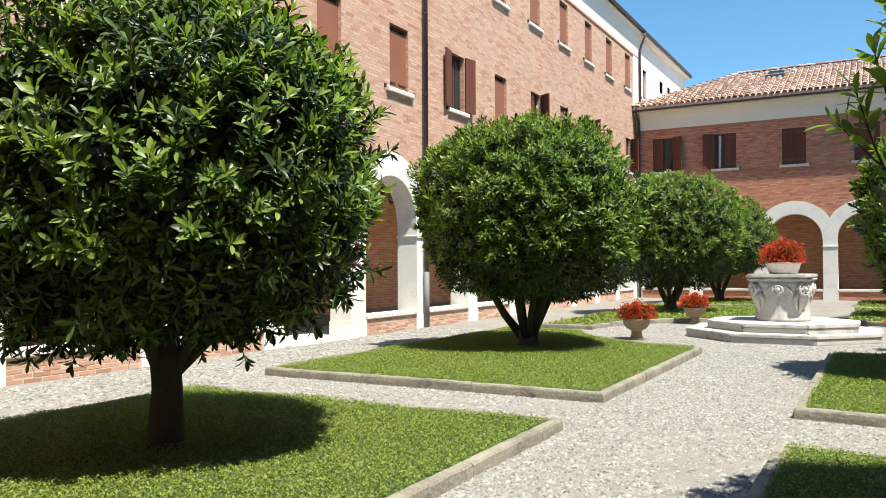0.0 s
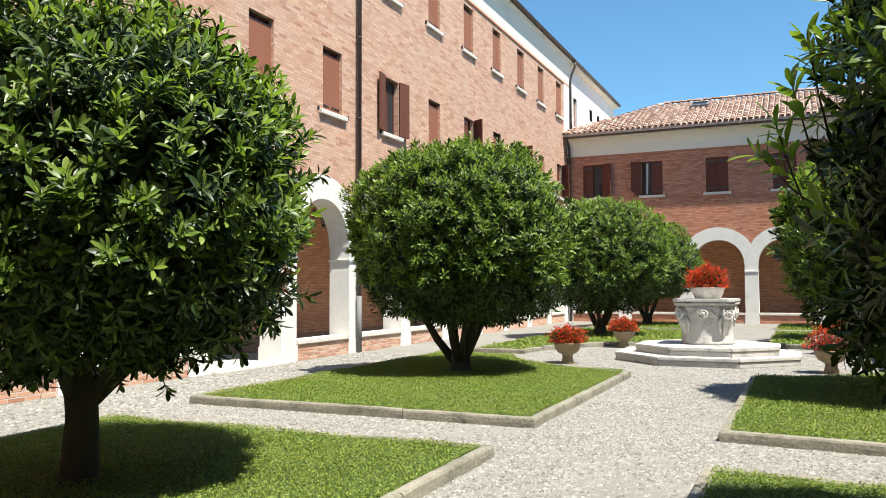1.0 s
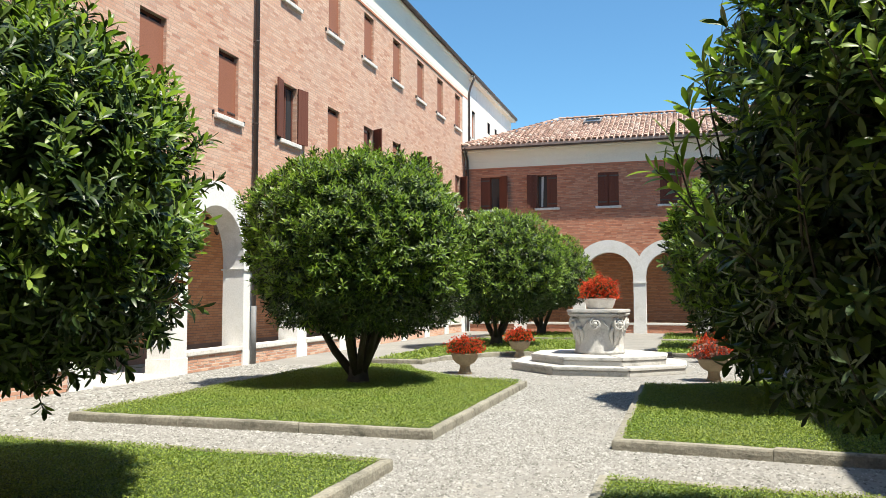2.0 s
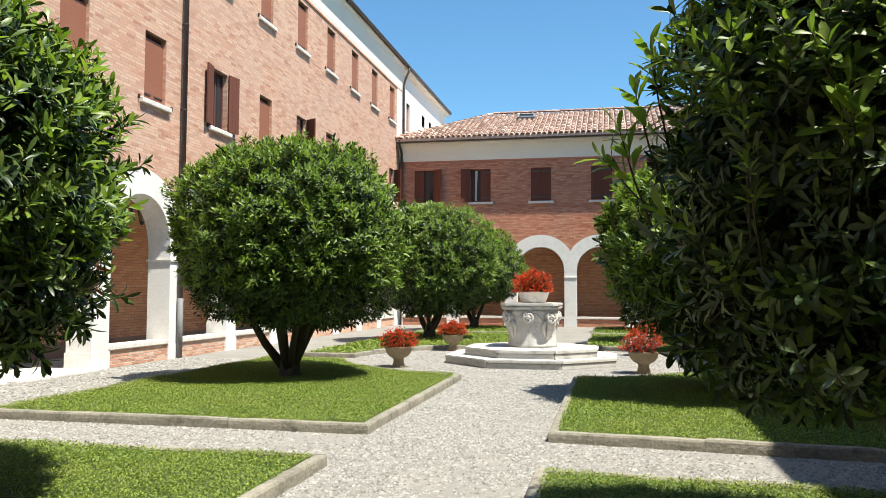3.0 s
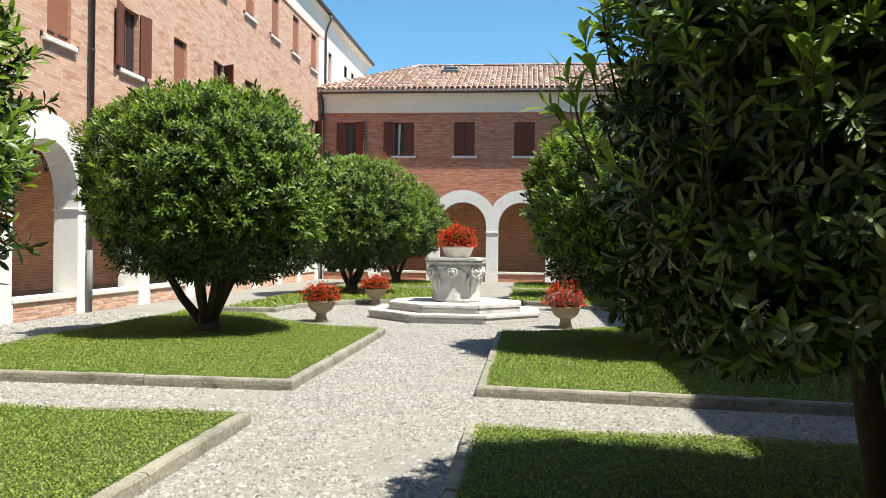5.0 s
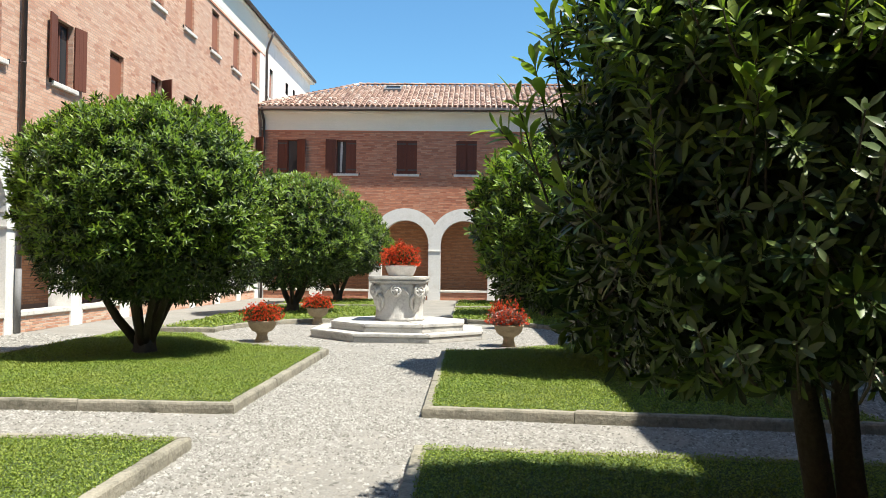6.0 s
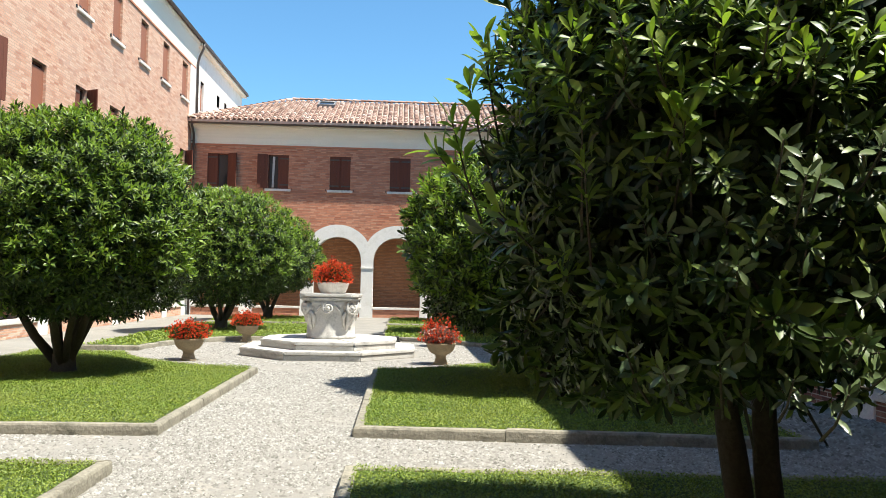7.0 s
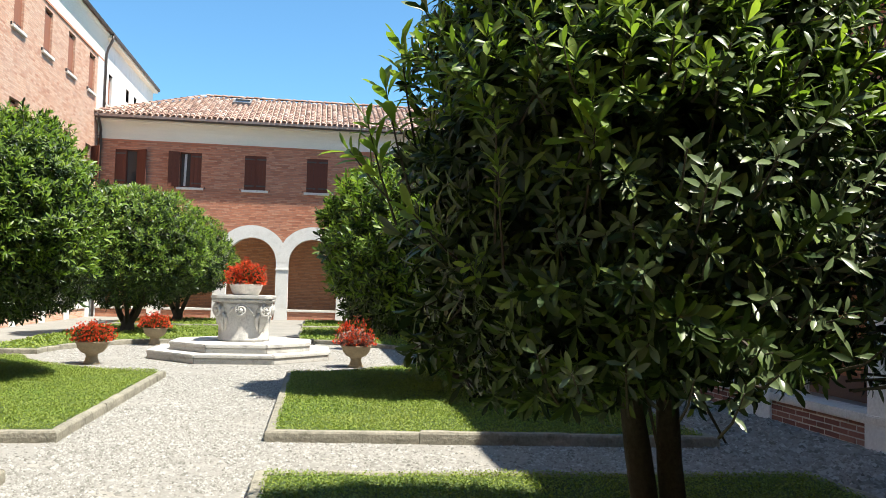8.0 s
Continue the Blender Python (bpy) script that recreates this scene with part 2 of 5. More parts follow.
tagged(mesh_object("ground", bm, M_GRAVEL), "pale gravel and cobble ground of a cloister garden", "ground", kind="structure")


def cut_spans(a, b, cuts):
    """The parts of the span a..b outside the cuts."""
    spans = [(a, b)]
    for p, q in cuts:
        spans = [s for lo, hi in spans for s in ((lo, min(hi, p)), (max(lo, q), hi)) if s[1] - s[0] > 0.025]
    return spans


def holes_at(z, windows, arches):
    cuts = [(c - w / 2, c + w / 2) for c, w, z0, z1 in windows if z0 < z < z1]
    for c, r in arches:
        if z < SPRING + r:
            half = r if z <= SPRING else math.sqrt(r * r - (z - SPRING) ** 2)
            cuts.append((c - half, c + half))
    return cuts


def brick_face(name, m, u0, u1, z0, z1, windows, arches, mat, seed, parent, proud=0.0014, d=0.0):
    """Courses of single bricks, each a box standing a little proud of its mortar, as one mesh."""
    rng = np.random.default_rng(seed)
    boxes, row, z = [], 0, z0
    while z + BRICK_H <= z1 + 0.001:
        cuts = holes_at(z + BRICK_H / 2, windows, arches)
        u = u0 - (row % 2) * 0.13 - rng.random() * 0.03
        while u < u1:
            length = BRICK_L + rng.normal() * 0.008
            for a, b in cut_spans(max(u, u0), min(u + length, u1), cuts) if min(u + length, u1) - max(u, u0) > 0.025 else ():
                boxes.append((a, b, z + rng.normal() * 0.0010, z + BRICK_H + rng.normal() * 0.0010, proud + abs(rng.normal()) * 0.0006))
            u += length + JOINT
        z += BRICK_H + JOINT
        row += 1
    q = np.array(boxes)
    a, b, lo, hi, out = q.T
    e, zero = 0.0022, np.zeros_like(a) - 0.002 + d
    out = out + d
    v = np.stack([np.stack(c, -1) for c in ((a, zero, lo), (b, zero, lo), (b, zero, hi), (a, zero, hi), (a + e, out, lo + e), (b - e, out, lo + e), (b - e, out, hi - e), (a + e, out, hi - e))], 1)
    mm = np.array(m)
    v = v.reshape(-1, 3) @ mm[:3, :3].T + mm[:3, 3]
    f = np.array([(4, 5, 6, 7), (0, 1, 5, 4), (1, 2, 6, 5), (2, 3, 7, 6), (3, 0, 4, 7)])
    if np.linalg.det(mm[:3, :3]) < 0:
        f = f[:, ::-1]
    faces = (np.arange(len(q))[:, None, None] * 8 + f[None]).reshape(-1, 4)
    return tagged(raw_object(name, v, faces, mat, parent, False), kind="stuff")


def rect_pieces(u0, u1, z0, z1, windows):
    """Rectangles that fill u0..u1, z0..z1 round the windows."""
    zs = sorted({z0, z1, *(v for w in windows for v in w[2:] if z0 < v < z1)})
    for lo, hi in zip(zs, zs[1:]):
        cuts = [(c - w / 2, c + w / 2) for c, w, a, b in windows if a < (lo + hi) / 2 < b]
        for a, b in cut_spans(u0, u1, cuts):
            yield a, b, lo, hi


def wall_core(name, label, m, u0, u1, top, bays, windows, mat):
    """The load-bearing wall over an arcade: bays are arch centres."""
    bm = bmesh.new()
    crown = SPRING + ARCH_R
    for a, b, lo, hi in rect_pieces(u0, u1, crown + 0.02, top, windows):
        prism(bm, [(a, lo), (b, lo), (b, hi), (a, hi)], -WALL_D, 0, m)
    edges = [u0] + [(p + q) / 2 for p, q in zip(bays, bays[1:])] + [u1]
    for c, a, b in zip(bays, edges, edges[1:]):
        arc = [(c + ARCH_R * math.cos(t), SPRING + ARCH_R * math.sin(t)) for t in (math.pi * i / 20 for i in range(21))]
        for side in (arc[:11], arc[10:]):
            us = [p[0] for p in side]
            far = b if us[0] > c + 0.01 else a
            if side is not None and us[0] > c + 0.01:
                prism(bm, [(far, SPRING), (far, crown + 0.02), (c, crown + 0.02)] + side[::-1], -WALL_D, 0, m)
            else:
                prism(bm, [(c, crown + 0.02), (far, crown + 0.02), (far, SPRING)] + side[::-1], -WALL_D, 0, m)
    return tagged(mesh_object(name, bm, mat), label, "wall", kind="structure")


def arch_ring(m, c, half, parent):
    """The white plaster band round one arch, cut where it meets its neighbours."""
    bm = bmesh.new()
    n, outer = 28, ARCH_R + ARCH_RING
    inner_pts, outer_pts = [], []
    for i in range(n + 1):
        t = math.pi * i / n
        inner_pts.append((c + (ARCH_R - 0.015) * math.cos(t), SPRING + (ARCH_R - 0.015) * math.sin(t)))
        u = outer * math.cos(t)
        r = outer if abs(u) <= half else half / abs(math.cos(t))
        outer_pts.append((c + r * math.cos(t), SPRING + r * math.sin(t)))
    for i in range(n):
        prism(bm, [inner_pts[i], outer_pts[i], outer_pts[i + 1], inner_pts[i + 1]], -WALL_D - 0.004, 0.022, m)
    bmesh.ops.remove_doubles(bm, verts=bm.verts, dist=0.0005)
    return part("arch_band", bm, M_PLASTER, parent, "white plastered arch band")


def pier(m, c, half, parent):
    bm = bmesh.new()
    prism(bm, [(c - half, 0), (c + half, 0), (c + half, SPRING), (c - half, SPRING)], -WALL_D - 0.003, 0.02, m)
    p = part("pier", bm, M_PLASTER, parent, "white plastered square pier")
    bm = bmesh.new()
    prism(bm, [(c - half - 0.025, 2.08), (c + half + 0.025, 2.08), (c + half + 0.04, 2.12), (c - half - 0.04, 2.12)], -WALL_D - 0.03, 0.05, m)
    part("capital_band", bm, M_PLASTER, p)
    bm = bmesh.new()
    prism(bm, [(c - half - 0.02, 0), (c + half + 0.02, 0), (c + half + 0.02, 0.32), (c - half - 0.02, 0.32)], -WALL_D - 0.02, 0.035, m)
    part("pier_base", bm, M_PLASTER, p)
    return p


def coping(m, a, b, parent, top=0.43):
    bm = bmesh.new()
    prism(bm, [(a, top - 0.095), (b, top - 0.095), (b, top), (a, top)], -0.34, 0.045, m)
    bmesh.ops.bevel(bm, geom=list(bm.edges), offset=0.012, segments=2, affect="EDGES")
    part("coping", bm, M_STONE, parent, "pale stone coping slab")


def plinth(m, a, b, parent, mat, top=0.335):
    bm = bmesh.new()
    prism(bm, [(a, 0), (b, 0), (b, top), (a, top)], -0.3, 0.0, m)
    return part("plinth_wall", bm, mat, parent, "low brick parapet between piers")


def brick_piece(mat):
    bm = bmesh.new()
    box(bm, (-BRICK_L / 2, -0.01, 0), (BRICK_L / 2, 0.004, BRICK_H))
    me = bpy.data.meshes.new("brick")
    for v in bm.verts:
        if v.co.y > 0:
            v.co.x *= 0.965
            v.co.z = BRICK_H / 2 + (v.co.z - BRICK_H / 2) * 0.84
    bm.to_mesh(me)
    bm.free()
    me.materials.append(mat)
    return me


def plinth_bricks(m, a, b, parent, me, seed, rows=5):
    """Single bricks over the face of a parapet, cut short at its ends."""
    rng = np.random.default_rng(seed)
    for row in range(rows):
        u = a - (row % 2) * 0.13
        while u < b:
            lo, hi = max(u, a + 0.003), min(u + BRICK_L, b - 0.003)
            if hi - lo > 0.04:
                o = new("brick", me)
                o.parent = parent
                o.matrix_world = m @ Matrix.Translation(((lo + hi) / 2, rng.uniform(-0.004, 0.003), 0.004 + row * 0.0655 + rng.normal() * 0.001)) @ Matrix.Rotation(rng.normal() * 0.006, 4, "Y") @ Matrix.Diagonal(((hi - lo) / BRICK_L, 1, 1, 1))
            u += BRICK_L + JOINT


def window_sill(m, c, z, parent, w=1.08):
    bm = bmesh.new()
    prism(bm, [(c - w / 2, z - 0.10), (c + w / 2, z - 0.10), (c + w / 2, z), (c - w / 2, z)], -0.3, 0.08, m)
    bmesh.ops.bevel(bm, geom=list(bm.edges), offset=0.008, segments=1, affect="EDGES")
    part("window_sill", bm, M_STONE, parent, "white stone sill")
    for s in (-1, 1):
        bm = bmesh.new()
        prism(bm, [(c + s * (w / 2 + 0.06) - 0.012, z - 0.05), (c + s * (w / 2 + 0.06) + 0.012, z - 0.05), (c + s * (w / 2 + 0.06) + 0.012, z + 0.04), (c + s * (w / 2 + 0.06) - 0.012, z + 0.04)], 0, 0.05, m)
        part("shutter_catch", bm, M_IRON, parent)


def leaf(m, u, z0, z1, width, angle, d, parent, boards=3, mat=None, side=1):
    """One shutter leaf hinged at u, opened by angle degrees from the wall plane; side +1 reaches to larger u."""
    turn = m @ Matrix.Translation((u, d, 0)) @ Matrix.Rotation(radians(angle) * side, 4, "Z")
    bm = bmesh.new()
    for i in range(boards):
        a, b = i * width / boards + 0.002, (i + 1) * width / boards - 0.002
        prism(bm, [(side * a, z0), (side * b, z0), (side * b, z1), (side * a, z1)], -0.02, 0.018, turn)
    ob = part("shutter", bm, mat or M_WOOD, parent, "brown wooden shutter leaf")
    for z in (z0 + 0.16, z1 - 0.16):
        bm = bmesh.new()
        prism(bm, [(0, z - 0.03), (side * width * 0.9, z - 0.03), (side * width * 0.9, z + 0.03), (0, z + 0.03)], 0.018, 0.032, turn)
        part("strap", bm, M_METAL, ob)


def window(name, m, c, w, z0, z1, style, back):
    """A shuttered window in its opening. style: panel, open, half, wide, ajar or shut."""
    words = {"panel": "tall window closed by a flat russet panel above a white sill", "open": "brown wooden window with both shutters folded open",
             "half": "window with one dark brown shutter standing open", "wide": "window with one dark brown shutter folded back on the wall", "ajar": "window with one brown shutter ajar and pale curtain behind glass", "shut": "window with two closed dark brown shutter leaves"}
    e = group_thing(name, Matrix(), words[style], "window", kind="structure")
    bm = bmesh.new()
    prism(bm, [(c - w / 2, z0), (c + w / 2, z0), (c + w / 2, z1), (c - w / 2, z1)], -0.16, -0.14, m)
    part("pane", bm, M_GLASS, e, "dark window glass")
    t = 0.055
    bm = bmesh.new()
    for a, b, lo, hi in ((-w / 2, -w / 2 + t, z0, z1), (w / 2 - t, w / 2, z0, z1), (-t / 2, t / 2, z0 + t, z1 - t), (-w / 2 + t, w / 2 - t, z0, z0 + t), (-w / 2 + t, w / 2 - t, z1 - t, z1)):
        prism(bm, [(c + a, lo), (c + b, lo), (c + b, hi), (c + a, hi)], -0.14, -0.123, m)
    part("window_frame", bm, M_WOOD, e)
    bm = bmesh.new()
    z = z0 + 0.004
    while z < z1 - 0.03:
        for s in (-1, 1):
            prism(bm, sorted([(c + s * (w / 2 + 0.01), z), (c + s * (w / 2 - 0.004), z)]) + sorted([(c + s * (w / 2 + 0.01), min(z + BRICK_H, z1)), (c + s * (w / 2 - 0.004), min(z + BRICK_H, z1))], reverse=True), -0.122, -0.002, m)
        z += BRICK_H + JOINT
    part("jamb", bm, back, e, "brick window jamb")
    window_sill(m, c, z0, e)
    if style == "panel":
        bm = bmesh.new()
        prism(bm, [(c - w / 2 + 0.004, z0 + 0.02), (c + w / 2 - 0.004, z0 + 0.02), (c + w / 2 - 0.004, z1 - 0.13), (c - w / 2 + 0.004, z1 - 0.13)], -0.12, -0.07, m)
        ob = part("panel", bm, M_PANEL, e, "russet painted shutter panel")
        for s in (-1, 1):
            bm = bmesh.new()
            prism(bm, [(c + s * 0.06, z0 + 0.13), (c + s * (w / 2 - 0.02), z0 + 0.13), (c + s * (w / 2 - 0.02), z0 + 0.16), (c + s * 0.06, z0 + 0.16)], -0.07, -0.055, m)
            part("strap", bm, M_METAL, ob)
    elif style == "open":
        leaf(m, c - w / 2, z0 + 0.02, z1, w / 2, 170, 0.03, e, side=1)
        leaf(m, c + w / 2, z0 + 0.02, z1, w / 2, 168, 0.03, e, side=-1)
    elif style == "half":
        leaf(m, c - w / 2, z0 + 0.02, z1, w / 2, 0, -0.06, e)
        leaf(m, c + w / 2, z0 + 0.02, z1, w / 2, 62, 0.02, e, side=-1)
    elif style == "wide":
        leaf(m, c - w / 2, z0 + 0.02, z1, w / 2, 0, -0.06, e)
        leaf(m, c + w / 2, z0 + 0.02, z1, w / 2, 150, 0.02, e, side=-1)
    elif style == "ajar":
        leaf(m, c - w / 2, z0 + 0.02, z1, w / 2, 165, 0.03, e)
        leaf(m, c + w / 2, z0 + 0.02, z1, w / 2, 0, -0.03, e, side=-1)
    else:
        leaf(m, c - w / 2, z0 + 0.02, z1, w / 2 - 0.008, 0, -0.03, e)
        leaf(m, c + w / 2, z0 + 0.02, z1, w / 2 - 0.008, 0, -0.03, e, side=-1)
    if style == "ajar":
        bm = bmesh.new()
        prism(bm, [(c - w / 2 + 0.16, z0 + 0.07), (c - w / 2 + 0.24, z0 + 0.07), (c - w / 2 + 0.28, z1 - 0.07), (c - w / 2 + 0.18, z1 - 0.07)], -0.138, -0.134, m)
        part("curtain", bm, M_CURTAIN, e, "pale drawn curtain")
    return e


def strip(bm, m, section, u0, u1):
    """A moulding: a (d, z) section drawn from u0 to u1."""
    a = [bm.verts.new(m @ Vector((u0, d, z))) for d, z in section]
    b = [bm.verts.new(m @ Vector((u1, d, z))) for d, z in section]
    n = len(section)
    bm.faces.new(a)
    bm.faces.new(b[::-1])
    for i in range(n):
        bm.faces.new((a[i], b[i], b[(i + 1) % n], a[(i + 1) % n]))
    return bm


def eaves(m, u0, u1, brick_top, gutter_z, reach, label, name):
    """Coved frieze, soffit and half-round gutter."""
    e = group_thing(name, Matrix(), label, "eaves", kind="structure")
    s = [(-0.3, brick_top), (0.03, brick_top), (0.03, brick_top + 0.04)]
    h = gutter_z - 0.12 - brick_top
    s += [(0.04 + (reach - 0.22) * (1 - math.cos(t)), brick_top + 0.1 + (h - 0.1) * math.sin(t)) for t in (math.pi / 2 * i / 6 for i in range(7))]
    s += [(reach - 0.16, gutter_z - 0.10), (reach - 0.16, gutter_z - 0.03), (-0.3, gutter_z - 0.03)]
    part("frieze", strip(bmesh.new(), m, s, u0, u1), M_FRIEZE, e, "cream plastered cove below the eaves")
    part("fascia", strip(bmesh.new(), m, [(0, brick_top - 0.07), (0.035, brick_top - 0.07), (0.035, brick_top - 0.005), (0, brick_top - 0.005)], u0, u1), M_BRICK_BACK, e)
    ring = [(reach - 0.07 + 0.075 * math.cos(t), gutter_z + 0.02 + 0.075 * math.sin(t)) for t in (math.pi + math.pi * i / 8 for i in range(9))]
    ring += [(reach - 0.07 + 0.062 * math.cos(t), gutter_z + 0.02 + 0.062 * math.sin(t)) for t in (math.tau - math.pi * i / 8 for i in range(9))]
    part("gutter", strip(bmesh.new(), m, ring, u0, u1), M_METAL, e, "dark brown half-round gutter")
    return e

# ---- west wing: three storeys of brick over an arcade ----
PIERS_W = [13.23 + 2.56 * k for k in range(-6, 9)]
BAYS_W = [(p + q) / 2 for p, q in zip(PIERS_W, PIERS_W[1:])]
HOLES_W = [9.7, 12.3, 14.84, 17.6, 20.2, 22.76, 25.3, 27.86, 30.36, 32.95]
WIN_W = [(c, 0.78, 5.34, 6.77) for c in HOLES_W] + [(c, 0.78, 8.86, 10.33) for c in HOLES_W]
LOW = ["panel", "panel", "panel", "open", "panel", "half", "panel", "half", "panel", "half"]
TOP_W, TOP_N = 10.55, 7.24

core = wall_core("wall_west", "long sunlit brick wall with plastered arcade", WEST, PIERS_W[0], YN + 0.3, TOP_W + 0.9, BAYS_W, WIN_W, M_MORTAR)
ring_cuts = [(c, ARCH_R + ARCH_RING) for c in BAYS_W]
brick_face("brickwork", WEST, 4.0, YN + 0.29, SPRING + 0.6, TOP_W - 0.06, WIN_W + [(34.15, 0.9, 8.1, 11.0)], ring_cuts, M_BRICK, 3, core)
for c in BAYS_W:
    arch_ring(WEST, c, 1.28, core)
for c in PIERS_W:
    pier(WEST, c, 0.255, core)
GATE_W = (10.67 + 13.23) / 2
for c in BAYS_W:
    if abs(c - GATE_W) > 0.1:
        plinth(WEST, c - 1.025, c + 1.025, core, M_POINTING)
        coping(WEST, c - 1.02, c + 1.02, core)
for c, style in zip(HOLES_W, LOW):
    window("window_west", WEST, c, 0.78, 5.34, 6.77, style, M_BRICK)
for c in HOLES_W:
    window("window_west_upper", WEST, c, 0.78, 8.86, 10.33, "panel", M_BRICK)
eaves(WEST, -3, YN + 0.3, TOP_W, 11.68, 0.37, "cream coved eaves with dark gutter on the tall wing", "eaves_west")

# white plastered house that carries the west wing on beyond the corner
WIN_WH = [(35.6, 0.62, 8.85, 10.2), (38.65, 0.6, 9.72, 10.3), (40.2, 0.55, 9.85, 10.3)]
wh = wall_core("wall_northwest", "white plastered wall of the taller house beyond", WEST, YN + 0.3, 44.1, 11.4, [], WIN_WH, M_PLASTER)
bm = bmesh.new()
for a, b, lo, hi in rect_pieces(YN + 0.3, 44.1, 0, 11.5, WIN_WH):
    prism(bm, [(a, lo), (b, lo), (b, hi), (a, hi)], -0.4, 0.03, WEST)
prism(bm, [(33.7, 8.1), (YN + 0.3, 8.1), (YN + 0.3, 10.53), (33.7, 10.53)], -0.02, 0.03, WEST)
part("plaster_face", bm, M_PLASTER, wh)
window("window_northwest", WEST, *WIN_WH[0], "panel", M_PLASTER)
for c, w, a, b in WIN_WH[1:]:
    bm = bmesh.new()
    prism(bm, [(c - w / 2, a), (c + w / 2, a), (c + w / 2, b), (c - w / 2, b)], -0.25, -0.2, WEST)
    part("pane", bm, M_GLASS, wh, "small dark window")
e = group_thing("eaves_northwest", Matrix(), "thin pale soffit and dark gutter of the white house", "eaves", kind="structure")
part("soffit", strip(bmesh.new(), WEST, [(-0.3, 11.5), (0.28, 11.5), (0.28, 11.62), (-0.3, 11.62)], YN + 0.3, 44.2), M_FRIEZE, e)
part("gutter", strip(bmesh.new(), WEST, [(0.285, 11.61), (0.30, 11.58), (0.345, 11.58), (0.38, 11.62), (0.38, 11.69), (0.285, 11.69)], YN + 0.3, 44.2), M_METAL, e, "dark gutter")
bm = strip(bmesh.new(), WEST, [(0.30, 11.70), (0.33, 11.77), (-5.0, 13.7), (-10.6, 11.70)], -3, 44.4)
tagged(mesh_object("roof_west", bm, M_TILES), "tiled roof of the tall wing", "roof", kind="structure")


def downpipe(points, radius, mat, label, shoe=True):
    e = group_thing("downpipe", Matrix(), label, "downpipe")
    part("pipe", tube(bmesh.new(), points, [radius] * len(points), 12), mat, e, smooth=True)
    zs = [p[2] for p in points]
    x, y = points[-1][0], points[-1][1]
    z = 1.6
    while z < max(zs) - 0.8:
        if z > min(zs) + 0.3:
            bm = bmesh.new()
            lathe(bm, [(radius + 0.008, 0), (radius + 0.012, 0.015), (radius + 0.008, 0.03)], Matrix.Translation((x, y, z)), 12)
            box(bm, (x - 0.12, y - 0.012, z + 0.005), (x - radius, y + 0.012, z + 0.025))
            part("bracket", bm, M_METAL, e)
        z += 1.9
    return e


PIPE_X = XW + 0.10
pipe = downpipe([(XW + 0.30, 15.84, 11.62), (XW + 0.29, 15.84, 11.45), (XW + 0.27, 15.84, 10.75), (PIPE_X, 15.84, 10.40), (PIPE_X, 15.84, 1.25)], 0.052, M_METAL, "dark brown downpipe on the brick wall")
part("foot_pipe", tube(bmesh.new(), [(PIPE_X, 15.84, 1.3), (PIPE_X, 15.84, 0.02)], [0.062, 0.062], 12), M_ZINC, pipe, "grey metal foot of the pipe", smooth=True)
downpipe([(XW + 0.33, YN + 0.35, 11.60), (XW + 0.32, YN + 0.35, 11.42), (XW + 0.16, YN + 0.35, 11.05), (XW + 0.1, YN + 0.35, 10.8), (XW + 0.1, YN + 0.35, 8.4)], 0.05, M_METAL, "dark downpipe with a swan neck below the gutter")
downpipe([(XW + 0.16, YN - 0.62, 8.12), (XW + 0.14, YN - 0.5, 7.95), (XW + 0.14, YN - 0.12, 7.6), (XW + 0.14, YN - 0.12, 0.0)], 0.05, M_METAL, "dark downpipe in the corner of two wings")


# ---- loggia behind the arches ----
def loggia(name, m, u0, u1, brick, seed, z1=4.1):
    bm = bmesh.new()
    prism(bm, [(u0, 0), (u1, 0), (u1, 4.4), (u0, 4.4)], -WALL_D - LOGGIA - 0.3, -WALL_D - LOGGIA, m)
    w = tagged(mesh_object("wall_" + name, bm, M_MORTAR_DARK), "inner brick wall of the loggia", "wall", kind="structure")
    brick_face("brickwork", m, max(u0, -9.4 if name == "north_loggia" else 4.0), u1, 0.35, z1, [], [], brick, seed, w, 0.003, -WALL_D - LOGGIA)
    bm = bmesh.new()
    prism(bm, [(u0, 0), (u1, 0), (u1, 0.02), (u0, 0.02)], -WALL_D - LOGGIA, -0.3, m)
    tagged(mesh_object("floor_" + name, bm, M_SLAB), "worn stone floor of the loggia", "floor", kind="structure")
    bm = bmesh.new()
    prism(bm, [(u0, 4.12), (u1, 4.12), (u1, 4.3), (u0, 4.3)], -WALL_D - LOGGIA, -WALL_D, m)
    tagged(mesh_object("ceiling_" + name, bm, M_CEIL), "plastered ceiling of the loggia", "ceiling", kind="structure")


loggia("west_loggia", WEST, -3.0, YN + 3, M_BRICK_INNER, 11)
loggia("north_loggia", NORTH, XW, XE + 3.4, M_BRICK_INNER, 12)
bm = boxed((XW - 0.75, 10.93, 0.0), (XW + 0.22, 12.97, 0.045), 0.01)
thing("threshold", bm, M_STONE, "white stone threshold at the garden entrance", "threshold", kind="structure")


